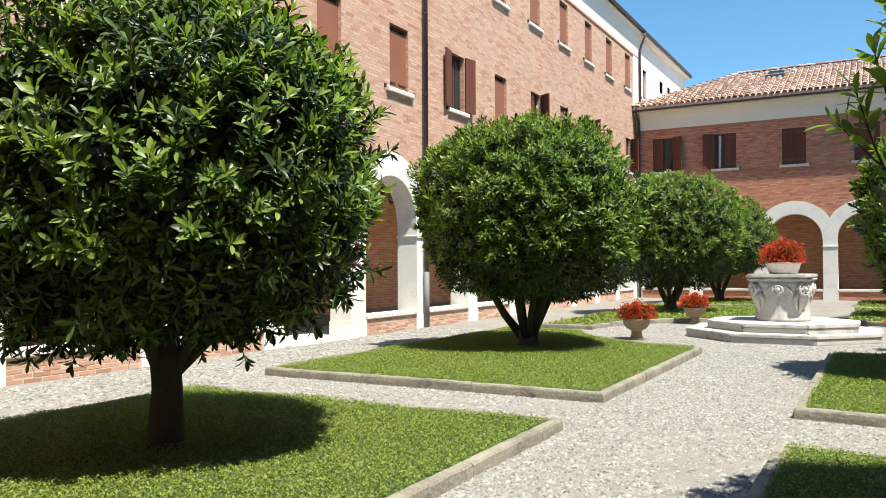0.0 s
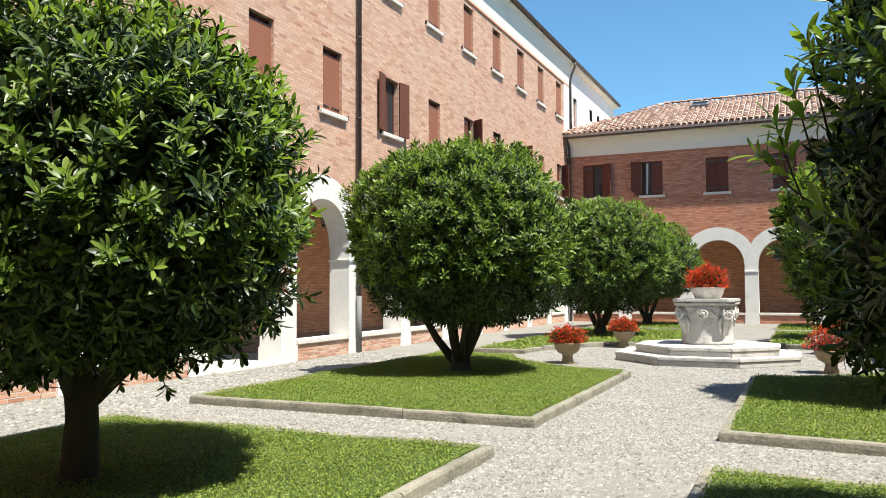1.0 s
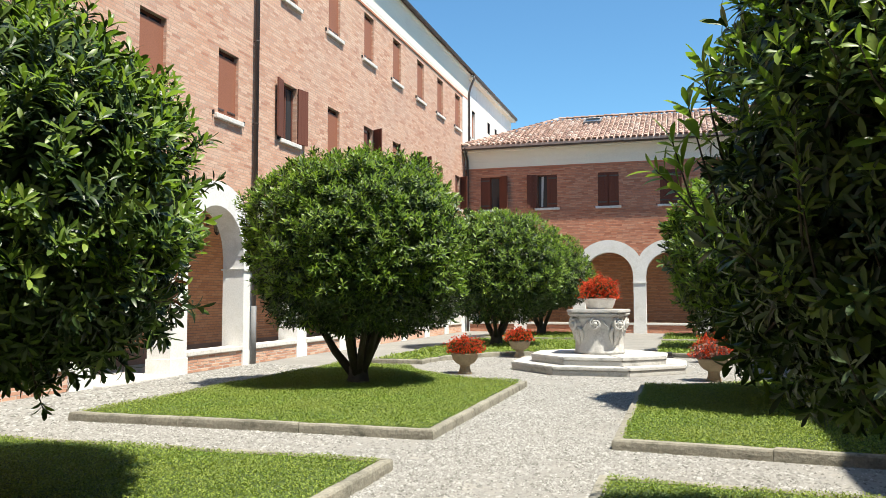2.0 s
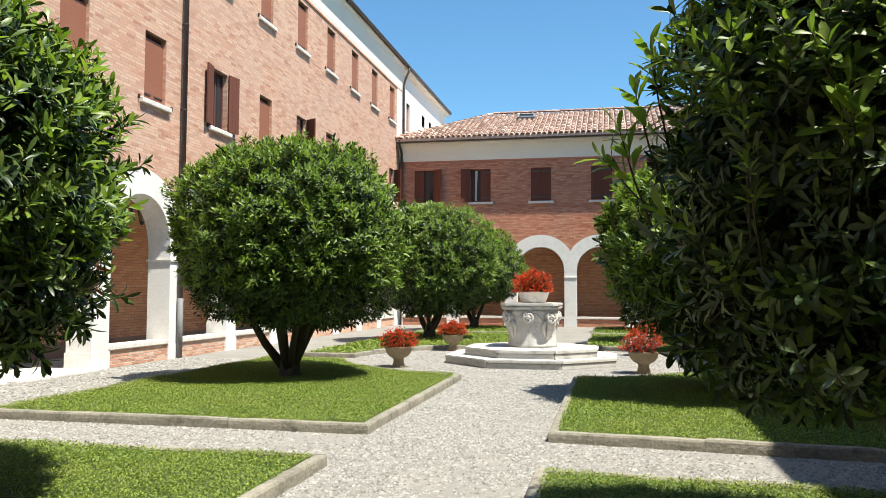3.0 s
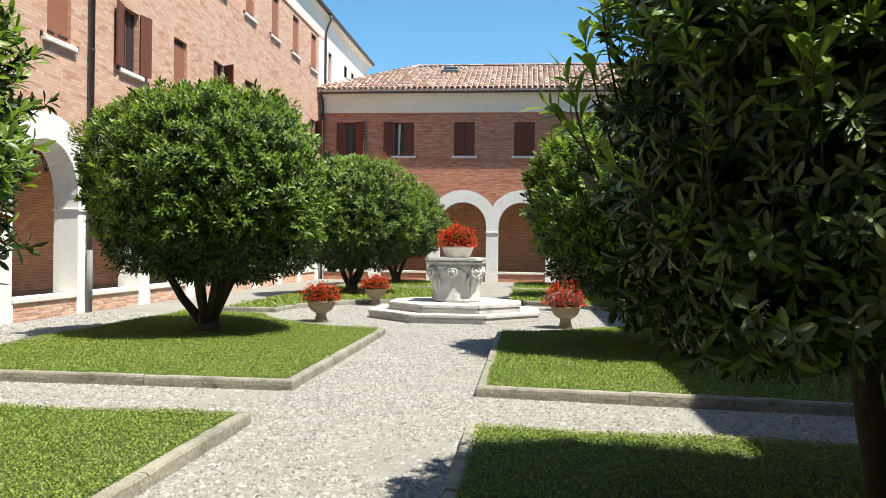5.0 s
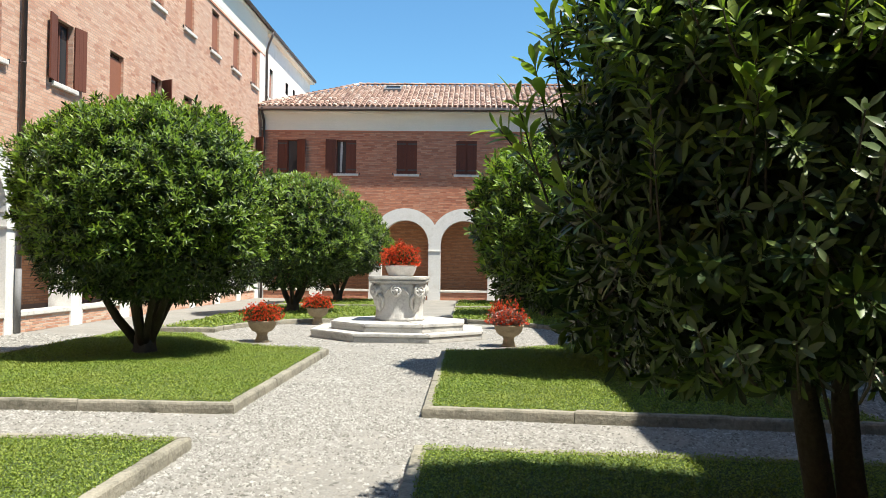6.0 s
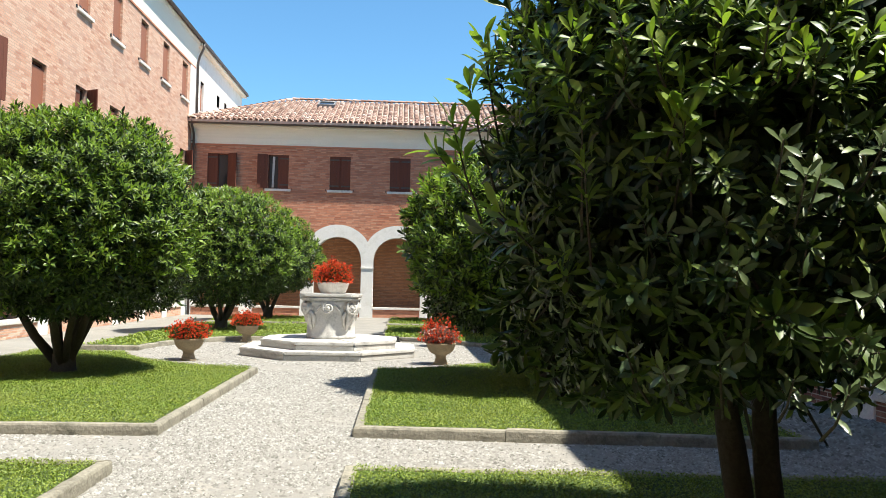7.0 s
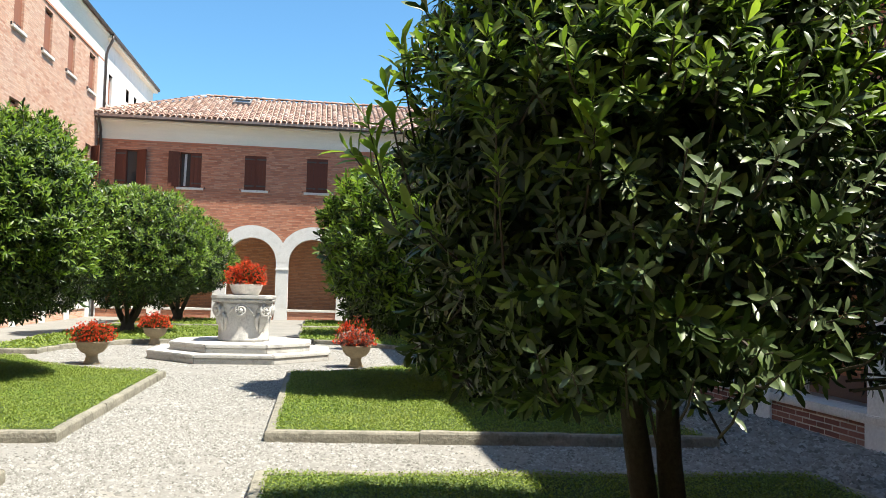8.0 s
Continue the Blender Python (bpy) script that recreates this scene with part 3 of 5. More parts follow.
def lantern(x, y, z):
    e = group_thing("wall_lantern", pose(x, y, z), "black iron lantern on the loggia wall", "lantern")
    bm = bmesh.new()
    box(bm, (-0.3, -0.012, 0.2), (0.0, 0.012, 0.225))
    box(bm, (-0.3, -0.05, 0.05), (-0.28, 0.05, 0.28))
    part("bracket", bm, M_IRON, e)
    bm = lathe(bmesh.new(), [(0.06, -0.12), (0.10, 0.12)], Matrix(), 6)
    part("glass", bm, M_LAMPGLASS, e, "amber lantern glass")
    bm = lathe(bmesh.new(), [(0.125, 0.12), (0.12, 0.14), (0.04, 0.21), (0.02, 0.22)], Matrix(), 6)
    part("cap", bm, M_IRON, e)
    bm = bmesh.new()
    for i in range(6):
        a = math.tau * i / 6
        tube(bm, [(0.062 * math.cos(a), 0.062 * math.sin(a), -0.13), (0.104 * math.cos(a), 0.104 * math.sin(a), 0.125)], [0.008, 0.008], 5)
    lathe(bm, [(0.02, -0.2), (0.065, -0.13), (0.065, -0.12)], Matrix(), 6)
    part("cage", bm, M_IRON, e)


lantern(XW - WALL_D - LOGGIA + 0.29, 17.45, 3.25)

# ---- north wing: two storeys, tiled roof ----
PIERS_N = [-1.80 + 2.54 * k for k in range(-3, 4)]
BAYS_N = [(p + q) / 2 for p, q in zip(PIERS_N, PIERS_N[1:])]
HOLES_N = [-8.2, -5.66, -3.04, -0.48, 2.06, 4.4]
WIN_N = [(c, 0.88, 5.38, 6.84) for c in HOLES_N]
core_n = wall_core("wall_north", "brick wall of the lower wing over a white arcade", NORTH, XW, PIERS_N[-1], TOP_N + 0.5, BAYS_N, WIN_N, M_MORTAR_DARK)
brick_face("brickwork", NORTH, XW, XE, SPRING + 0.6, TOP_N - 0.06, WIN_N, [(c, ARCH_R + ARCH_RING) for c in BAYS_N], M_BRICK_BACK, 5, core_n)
for c in BAYS_N:
    arch_ring(NORTH, c, 1.27, core_n)
    plinth(NORTH, c - 1.015, c + 1.015, core_n, M_MORTAR_DARK)
    coping(NORTH, c - 1.01, c + 1.01, core_n)
for c in PIERS_N:
    pier(NORTH, c, 0.255, core_n)
for c, style in zip(HOLES_N, ["wide", "ajar", "shut", "shut", "shut", "shut"]):
    window("window_north", NORTH, c, 0.88, 5.38, 6.84, style, M_BRICK_BACK)
eaves(NORTH, XW + 0.02, XE + 0.8, TOP_N, 8.04, 0.61, "cream coved eaves with gutter on the lower wing", "eaves_north")

# roof of the north wing: front slope with a hip towards the west
RIDGE_Y, RIDGE_Z, EAVE_Y, EAVE_Z, HIP_X = YN + 4.0, 10.10, YN - 0.63, 8.15, -5.7
bm = bmesh.new()
pts = [(XW - 0.1, EAVE_Y, EAVE_Z), (12, EAVE_Y, EAVE_Z), (12, RIDGE_Y, RIDGE_Z), (HIP_X, RIDGE_Y, RIDGE_Z), (XW - 0.1, YN + 8.7, EAVE_Z), (12, YN + 8.7, EAVE_Z)]
v = [bm.verts.new(p) for p in pts]
for f in ((0, 1, 2, 3), (0, 3, 4), (3, 2, 5, 4)):
    bm.faces.new([v[i] for i in f])
lows = [bm.verts.new((p[0], p[1], p[2] - 0.1)) for p in pts]
bm.faces.new([lows[i] for i in (0, 1, 5, 4)])
for a, b in ((0, 1), (1, 5), (5, 4), (4, 0)):
    bm.faces.new((v[a], v[b], lows[b], lows[a]))
bm.faces.new((v[1], v[2], v[5]))
roof_n = tagged(mesh_object("roof_north", bm, M_TILES), "weathered terracotta barrel tile roof with a skylight", "roof", kind="structure")


def tile_mesh():
    """One curved cover tile, 0.42 m long, lying along +y, hollow side down."""
    bm = bmesh.new()
    seg = 6
    rows = []
    for y, r, z in ((0, 0.098, 0.02), (0.42, 0.078, 0.0)):
        rows.append([bm.verts.new((r * math.cos(math.pi * i / seg), y, z + 0.72 * r * math.sin(math.pi * i / seg))) for i in range(seg + 1)])
    rim = [bm.verts.new((0.080 * math.cos(math.pi * i / seg), 0.0, 0.016 + 0.54 * 0.098 * math.sin(math.pi * i / seg))) for i in range(seg + 1)]
    for a, b in ((rows[0], rows[1]), (rim, rows[0])):
        for i in range(seg):
            bm.faces.new((a[i], a[i + 1], b[i + 1], b[i]))
    me = bpy.data.meshes.new("tile")
    bmesh.ops.recalc_face_normals(bm, faces=bm.faces)
    bm.to_mesh(me)
    bm.free()
    me.materials.append(M_TILE)
    return me


slope = math.atan2(RIDGE_Z - EAVE_Z, RIDGE_Y - EAVE_Y)
length = math.hypot(RIDGE_Z - EAVE_Z, RIDGE_Y - EAVE_Y)
tile = tile_mesh()
tv = np.array([v.co[:] for v in tile.vertices])
tf = np.array([tuple(p.vertices) for p in tile.polygons])
far_v, far_f, count = [], [], 0
rng = np.random.default_rng(21)
for row in range(int(length / 0.345)):
    s = row * 0.345
    x = XW + 0.02
    while x < 8.0:
        left_edge = XW - 0.1 + (HIP_X - XW + 0.1) * (s / length)
        if x > left_edge + 0.05 and not (-4.35 < x < -3.55 and 3.35 < s < 4.2):
            m = Matrix.Translation((x + rng.normal() * 0.006, EAVE_Y - 0.03 + s * math.cos(slope), EAVE_Z + 0.012 + s * math.sin(slope))) @ Matrix.Rotation(slope, 4, "X") @ Matrix.Rotation(rng.normal() * 0.02, 4, "Z")
            if row < 5 and x < 5.2 and count < 300:
                t = new("tile", tile)
                t.parent, t.matrix_world = roof_n, m
                count += 1
            else:
                mm = np.array(m)
                far_f.append(tf + len(far_v) * len(tv))
                far_v.append(tv @ mm[:3, :3].T + mm[:3, 3])
        x += 0.232
tagged(raw_object("tiles", np.concatenate(far_v), np.concatenate(far_f), M_TILES, roof_n), kind="stuff")


def ridge_tiles(a, b, parent):
    a, b = Vector(a), Vector(b)
    n = int((b - a).length / 0.36)
    way = (b - a).normalized()
    side = way.cross(Vector((0, 0, 1))).normalized()
    up = side.cross(way)
    m3 = Matrix((side, way, up)).transposed().to_4x4()
    for i in range(n):
        t = new("ridge_tile", tile)
        t.parent = parent
        t.matrix_world = Matrix.Translation(a + way * i * 0.36 + Vector((0, 0, 0.05))) @ m3 @ Matrix.Diagonal((1.35, 1.0, 1.2, 1))


ridge_tiles((HIP_X, RIDGE_Y, RIDGE_Z), (8.0, RIDGE_Y, RIDGE_Z), roof_n)
ridge_tiles((XW - 0.05, EAVE_Y, EAVE_Z), (HIP_X, RIDGE_Y, RIDGE_Z), roof_n)
m = Matrix.Translation((-3.95, EAVE_Y + 3.75 * math.cos(slope), EAVE_Z + 3.75 * math.sin(slope))) @ Matrix.Rotation(slope, 4, "X")
bm = bmesh.new()
for a, b in (((-0.4, -0.42, 0), (-0.33, 0.42, 0.17)), ((0.33, -0.42, 0), (0.4, 0.42, 0.17)), ((-0.33, -0.42, 0), (0.33, -0.34, 0.17)), ((-0.33, 0.34, 0), (0.33, 0.42, 0.17))):
    box(bm, a, b, 0, m)
sk = part("skylight", bm, M_ZINC, roof_n, "small dark roof window")
part("skylight_pane", boxed((-0.33, -0.34, 0.1), (0.33, 0.34, 0.13), 0, m), M_GLASS, sk)

# ---- east wing, in shade ----
PIERS_E = [9.56 + 2.56 * k for k in range(-4, 10)]
BAYS_E = [(p + q) / 2 for p, q in zip(PIERS_E, PIERS_E[1:])]
HOLES_E = [8.28 + 2.58 * k for k in range(-2, 10)]
WIN_E = [(c, 0.88, 4.70, 6.05) for c in HOLES_E]
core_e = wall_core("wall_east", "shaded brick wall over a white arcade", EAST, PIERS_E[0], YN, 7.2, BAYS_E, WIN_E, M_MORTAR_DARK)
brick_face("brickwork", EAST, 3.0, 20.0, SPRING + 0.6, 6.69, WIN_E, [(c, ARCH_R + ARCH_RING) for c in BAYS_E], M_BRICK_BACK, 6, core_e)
for c in BAYS_E:
    arch_ring(EAST, c, 1.28, core_e)
    plinth(EAST, c - 1.025, c + 1.025, core_e, M_POINTING, 0.265)
    coping(EAST, c - 1.02, c + 1.02, core_e, 0.335)
for c in PIERS_E:
    pier(EAST, c + (0.16 if 6.5 < c < 7.5 else 0), 0.43 if 6.5 < c < 7.5 else 0.255, core_e)
for c in HOLES_E:
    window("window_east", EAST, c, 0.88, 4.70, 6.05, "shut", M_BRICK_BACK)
eaves(EAST, -3, YN, 6.75, 7.48, 0.72, "cream coved eaves of the shaded wing", "eaves_east")
bm = strip(bmesh.new(), EAST, [(0.76, 7.50), (0.76, 7.58), (-4.0, 9.5), (-8.7, 7.5)], -3, YN + 4)
tagged(mesh_object("roof_east", bm, M_TILES), "tiled roof of the shaded wing", "roof", kind="structure")
loggia("east_loggia", EAST, -3.0, YN + 3, M_BRICK_INNER, 13)

# ---- south wing, behind the camera ----
bm = boxed((XW - 3, YS - 0.4, 0), (XE + 3, YS, 7.9))
tagged(mesh_object("wall_south", bm, M_BRICK_BACK), "plain brick wall closing the garden", "wall", kind="structure")

# ---- planted beds ----
from mathutils.geometry import tessellate_polygon

PLAZA_R = 3.88


def bed_outline(x0, x1, y0, y1, cut):
    """The four sides; cut names the corner that the round plaza bites off."""
    if not cut:
        return [(x0, y0), (x1, y0), (x1, y1), (x0, y1)]
    arc = []
    cx, cy = (x1 if "e" in cut else x0), (y1 if "n" in cut else y0)
    dx = AXIS - cx
    ya = WELL_Y + (-1 if "n" in cut else 1) * math.sqrt(PLAZA_R ** 2 - dx ** 2)
    dy = WELL_Y - cy
    xa = AXIS + (-1 if "e" in cut else 1) * math.sqrt(PLAZA_R ** 2 - dy ** 2)
    a0, a1 = math.atan2(ya - WELL_Y, cx - AXIS), math.atan2(cy - WELL_Y, xa - AXIS)
    if a1 - a0 > math.pi:
        a1 -= math.tau
    if a0 - a1 > math.pi:
        a1 += math.tau
    arc = [(AXIS + PLAZA_R * math.cos(a0 + (a1 - a0) * i / 10), WELL_Y + PLAZA_R * math.sin(a0 + (a1 - a0) * i / 10)) for i in range(11)]
    if cut == "ne":
        return [(x0, y0), (x1, y0)] + arc + [(x0, y1)]
    if cut == "nw":
        return [(x0, y0), (x1, y0), (x1, y1)] + arc[::-1]
    if cut == "se":
        return [(x0, y0)] + arc[::-1] + [(x1, y1), (x0, y1)]
    return arc + [(x1, y0), (x1, y1), (x0, y1)]


def inset(outline, d):
    out = []
    n = len(outline)
    for i in range(n):
        p, q, r = (Vector(outline[(i + k) % n]) for k in (-1, 0, 1))
        e, f = (q - p).normalized(), (r - q).normalized()
        ne, nf = Vector((-e.y, e.x)), Vector((-f.y, f.x))
        b = (ne + nf).normalized()
        out.append(tuple(q + b * d / max(0.4, b.dot(ne))))
    return out


KERB_W, KERB_H = 0.105, 0.108


def kerb_stone(a0, a1, b0, b1, rng, parent):
    """One worn stone of the edging between two points of the outer line (a) and of the inner line (b)."""
    h = KERB_H + rng.normal() * 0.006
    bm = bmesh.new()
    section = ((0.0, -0.05), (0.0, 0.45 * h), (0.03, 0.80 * h), (0.13, 0.96 * h), (0.4, h), (0.8, 0.99 * h), (0.97, 0.85 * h), (1.0, -0.05))
    n = max(2, round((a1 - a0).length / 0.16))
    seed = Vector(rng.uniform(-9, 9, 3))
    rings = []
    for i in range(n + 1):
        p, q = a0.lerp(a1, i / n), b0.lerp(b1, i / n)
        end = 0.985 if i in (0, n) else 1.0
        ring = []
        for s, z in section:
            c = p.lerp(q, s)
            w = noise.noise_vector(Vector((c.x, c.y, z)) * 5 + seed) * (0.011 if z > 0 else 0)
            ring.append(bm.verts.new((c.x + w.x, c.y + w.y, z * (end if z > 0.5 * h else 1) + 0.7 * w.z)))
        rings.append(ring)
    k = len(section)
    for a, b in zip(rings, rings[1:]):
        for i in range(k - 1):
            bm.faces.new((a[i], a[i + 1], b[i + 1], b[i]))
    bm.faces.new(rings[0])
    bm.faces.new(rings[-1][::-1])
    part("kerb_stone", bm, M_KERB, parent)


def bed(outline, label, seed):
    e = group_thing("garden_bed", Matrix(), label, "garden bed", "beds round the well")
    rng = np.random.default_rng(seed)
    inner = inset(outline, KERB_W)
    bm = bmesh.new()
    top = [bm.verts.new((x, y, 0.085)) for x, y in inset(outline, KERB_W * 0.6)]
    low = [bm.verts.new((x, y, -0.05)) for x, y in inset(outline, KERB_W * 0.6)]
    for tri in tessellate_polygon([[v.co for v in top]]):
        bm.faces.new([top[k] for k in tri])
    for i in range(len(top)):
        bm.faces.new((low[i], low[(i + 1) % len(top)], top[(i + 1) % len(top)], top[i]))
    part("soil", bm, M_SOIL, e, "dark mossy soil")
    n = len(outline)
    for i in range(n):
        a0, a1, b0, b1 = (Vector(p) for p in (outline[i], outline[(i + 1) % n], inner[i], inner[(i + 1) % n]))
        k = max(1, round((a1 - a0).length / 1.7))
        for j in range(k):
            s, t = j / k, (j + 1) / k
            g = 0.004 / max(0.2, (a1 - a0).length)
            kerb_stone(a0.lerp(a1, s + g), a0.lerp(a1, t - g), b0.lerp(b1, s + g), b0.lerp(b1, t - g), rng, e)
    return inset(outline, KERB_W * 0.8)


BEDS = {
    "sw": bed_outline(-6.87, -2.46, 1.4, 6.55, ""), "w": bed_outline(-7.19, -2.57, 8.03, 15.75, "ne"),
    "e": bed_outline(-0.75, 3.57, 8.03, 15.75, "nw"), "se": bed_outline(-0.725, 3.60, 1.4, 6.46, ""),
    "nw": bed_outline(-6.87, -2.60, 16.9, 26.3, "se"), "ne": bed_outline(-0.80, 3.42, 16.9, 26.3, "sw"),
    "nnw": bed_outline(-6.87, -2.60, 27.4, 31.9, ""), "nne": bed_outline(-0.80, 3.42, 27.4, 31.9, "")}
BEDS["e"][1] = (3.57, 7.61)
BEDS["se"][2] = (3.60, 6.20)
INNER = {k: bed(o, "stone-edged garden bed of low green ground cover", i) for i, (k, o) in enumerate(BEDS.items())}


def inside(poly, x, y):
    hit = np.zeros(len(x), bool)
    n = len(poly)
    for i in range(n):
        (x0, y0), (x1, y1) = poly[i], poly[(i + 1) % n]
        c = ((y0 > y) != (y1 > y)) & (x < (x1 - x0) * (y - y0) / (y1 - y0 + 1e-12) + x0)
        hit ^= c
    return hit


def ground_cover(poly, density, size, seed, y_min=-1e9):
    """Small leaves over a bed, tilted every way, as one mesh."""
    rng = np.random.default_rng(seed)
    xs, ys = [p[0] for p in poly], [p[1] for p in poly]
    lo, hi = (min(xs), max(min(ys), y_min)), (max(xs), max(ys))
    n = int((hi[0] - lo[0]) * (hi[1] - lo[1]) * density)
    x, y = rng.uniform(lo[0], hi[0], n), rng.uniform(lo[1], hi[1], n)
    keep = inside(poly, x, y)
    x, y = x[keep], y[keep]
    n = len(x)
    a, tilt = rng.uniform(0, math.tau, n), rng.normal(0.35, 0.5, n)
    s = size * rng.uniform(0.6, 1.25, n)
    way = np.stack([np.cos(a) * np.cos(tilt), np.sin(a) * np.cos(tilt), np.sin(tilt)], -1)
    roll = rng.normal(0, 0.5, n)
    side = np.stack([-np.sin(a) * np.cos(roll), np.cos(a) * np.cos(roll), np.sin(roll)], -1)
    lump = 0.012 * np.sin(x * 3.1 + 1) * np.sin(y * 2.7)
    base = np.stack([x, y, 0.088 + lump + rng.uniform(0.0, 0.035, n)], -1)
    tip = base + way * s[:, None]
    mid = base + way * s[:, None] * 0.55 + np.array([0, 0, 0.004])
    v = np.stack([base, mid + side * s[:, None] * 0.32, tip, mid - side * s[:, None] * 0.32], 1).reshape(-1, 3)
    f = np.arange(n)[:, None] * 4 + np.arange(4)[None]
    return tagged(raw_object("ground_cover", v, f, M_GRASS), "dense low green ground cover, sunlit and clipped", "ground cover", kind="stuff")


for key, dens, size in (("sw", 5400, 0.020), ("se", 5200, 0.020), ("w", 3800, 0.0225), ("e", 3800, 0.0225), ("nw", 420, 0.06), ("ne", 420, 0.06), ("nnw", 300, 0.07), ("nne", 300, 0.07)):
    ground_cover(INNER[key], dens, size, hash_seed := 40 + len(key) + int(size * 1000), 2.6 if key in ("sw", "se") else -1e9)


def pebbles(x0, x1, y0, y1, density, size, seed, avoid, bare_at=0.55, rise=0.015):
    """Rounded stones set in the path, as one mesh."""
    rng = np.random.default_rng(seed)
    n = int((x1 - x0) * (y1 - y0) * density)
    x, y = rng.uniform(x0, x1, n), rng.uniform(y0, y1, n)
    keep = np.ones(n, bool)
    for poly in avoid:
        keep &= ~inside(poly, x, y)
    bare = np.sin(x * 2.3 + 0.7 * y) * np.sin(y * 1.1 - 0.8 * x) + 0.5 * np.sin(x * 5.1 + 1) * np.sin(y * 3.7)
    keep &= (bare < bare_at) | (rng.random(n) < 0.3)
    keep &= np.hypot(x - AXIS, y - WELL_Y) > 1.9
    x, y = x[keep], y[keep]
    n = len(x)
    s = size * rng.uniform(0.55, 1.3, n)
    asp = rng.uniform(0.5, 0.95, n)
    rot = rng.uniform(0, math.tau, n)
    h = rng.uniform(0.2, 1.0, n) * rise
    rings = []
    for i in range(6):
        t = math.tau * i / 6
        rr = rng.uniform(0.75, 1.15, n)
        px, py = rr * np.cos(t) * s, rr * np.sin(t) * s * asp
        rings.append(np.stack([x + px * np.cos(rot) - py * np.sin(rot), y + px * np.sin(rot) + py * np.cos(rot), np.full(n, -0.003)], -1))
    rings.append(np.stack([x + rng.normal(0, 0.2, n) * s, y + rng.normal(0, 0.2, n) * s, h], -1))
    v = np.stack(rings, 1).reshape(-1, 3)
    t = np.array([(i, (i + 1) % 6, 6) for i in range(6)])
    base = np.arange(n)[:, None, None] * 7
    return tagged(raw_object("pebbles", v, (base + t).reshape(-1, 3), M_PEBBLE, smooth=True), "small pale pebbles set in the path", "pebbles", kind="stuff")


OUT = list(BEDS.values())
pebbles(-2.6, -0.7, 3.2, 13.5, 1900, 0.018, 61, OUT)
pebbles(-2.6, -0.7, 3.2, 13.5, 330, 0.036, 66, OUT, 0.5, 0.018)
pebbles(-7.3, 5.1, 6.2, 8.2, 1300, 0.020, 62, OUT)
pebbles(-7.3, 3.6, 6.2, 8.2, 260, 0.036, 67, OUT, 0.6, 0.018)
pebbles(-6.2, 2.6, 13.0, 20.8, 420, 0.034, 63, OUT)
pebbles(-9.3, -6.87, 4.0, 16.0, 420, 0.042, 64, OUT, 0.9, 0.02)
pebbles(3.4, 5.1, 4.6, 16.0, 330, 0.050, 65, OUT, 2.0, 0.034)

# ---- the well ----


def octagon(r, z, m=Matrix(), turn=math.pi / 8):
    return [m @ Vector((AXIS + r / math.cos(math.pi / 8) * math.cos(turn + math.tau * i / 8), WELL_Y + r / math.cos(math.pi / 8) * math.sin(turn + math.tau * i / 8), z)) for i in range(8)]


def octagon_step(r, r_in, z0, z1, parent):
    """Eight treads with rounded noses over eight risers set a little back, with fine joints."""
    zm = z1 - 0.062
    for name, ro, lo_z, hi_z, bevel in (("riser", r - 0.022, z0, zm - 0.004, 0.006), ("tread", r, zm, z1, 0.014)):
        for i in range(8):
            bm = bmesh.new()
            j = (i + 1) % 8
            lo, hi, li, hi_in = octagon(ro, lo_z), octagon(ro, hi_z), octagon(r_in, lo_z), octagon(r_in, hi_z)
            pts = []
            for ring in (lo, hi, hi_in, li):
                way = (ring[j] - ring[i]).normalized() * 0.0025
                pts.append((ring[i] + way, ring[j] - way))
            a = [bm.verts.new(p[0]) for p in pts]
            b = [bm.verts.new(p[1]) for p in pts]
            bm.faces.new(a)
            bm.faces.new(b[::-1])
            for k in range(4):
                bm.faces.new((a[k], b[k], b[(k + 1) % 4], a[(k + 1) % 4]))
            bmesh.ops.bevel(bm, geom=list(bm.edges), offset=bevel, segments=2, affect="EDGES")
            part(name, bm, M_STEP, parent)


steps = group_thing("well_steps", Matrix(), "two octagonal steps of worn white stone under the well", "steps")
octagon_step(1.74, 1.20, 0.0, 0.165, steps)
octagon_step(1.36, 0.30, 0.165, 0.322, steps)

well = group_thing("wellhead", pose(AXIS, WELL_Y, 0.322, 0, 0, -2), "carved white stone wellhead shaped like a capital", "wellhead")


def rounded_square(half, cut, a):
    """The distance to the side of a square with cut corners, along the angle a."""
    c, s = abs(math.cos(a)), abs(math.sin(a))
    return min(half / max(c, s), (2 * half - cut) / (c + s))


bm = bmesh.new()
rings, SEG = [], 96
for z, r, sq in ((0.0, 0.50, 0.0), (0.02, 0.515, 0.0), (0.05, 0.515, 0.0), (0.08, 0.50, 0.0), (0.24, 0.495, 0.05), (0.42, 0.50, 0.2), (0.58, 0.515, 0.5), (0.70, 0.535, 0.75), (0.785, 0.545, 0.9)):
    ring = []
    for i in range(SEG):
        a = math.tau * i / SEG
        rr = r * (1 - sq) + sq * rounded_square(r, 0.22, a)
        rr *= 1 + 0.008 * noise.noise(Vector((math.cos(a) * 5, math.sin(a) * 5, z * 9)))
        ring.append(bm.verts.new((rr * math.cos(a), rr * math.sin(a), z)))
    rings.append(ring)
for a, b in zip(rings, rings[1:]):
    for i in range(SEG):
        bm.faces.new((a[i], a[(i + 1) % SEG], b[(i + 1) % SEG], b[i]))
bm.faces.new(rings[0][::-1])
bm.faces.new(rings[-1])
part("drum", bm, M_WELL, well, "tapering stone drum with dark weather stains", smooth=True)


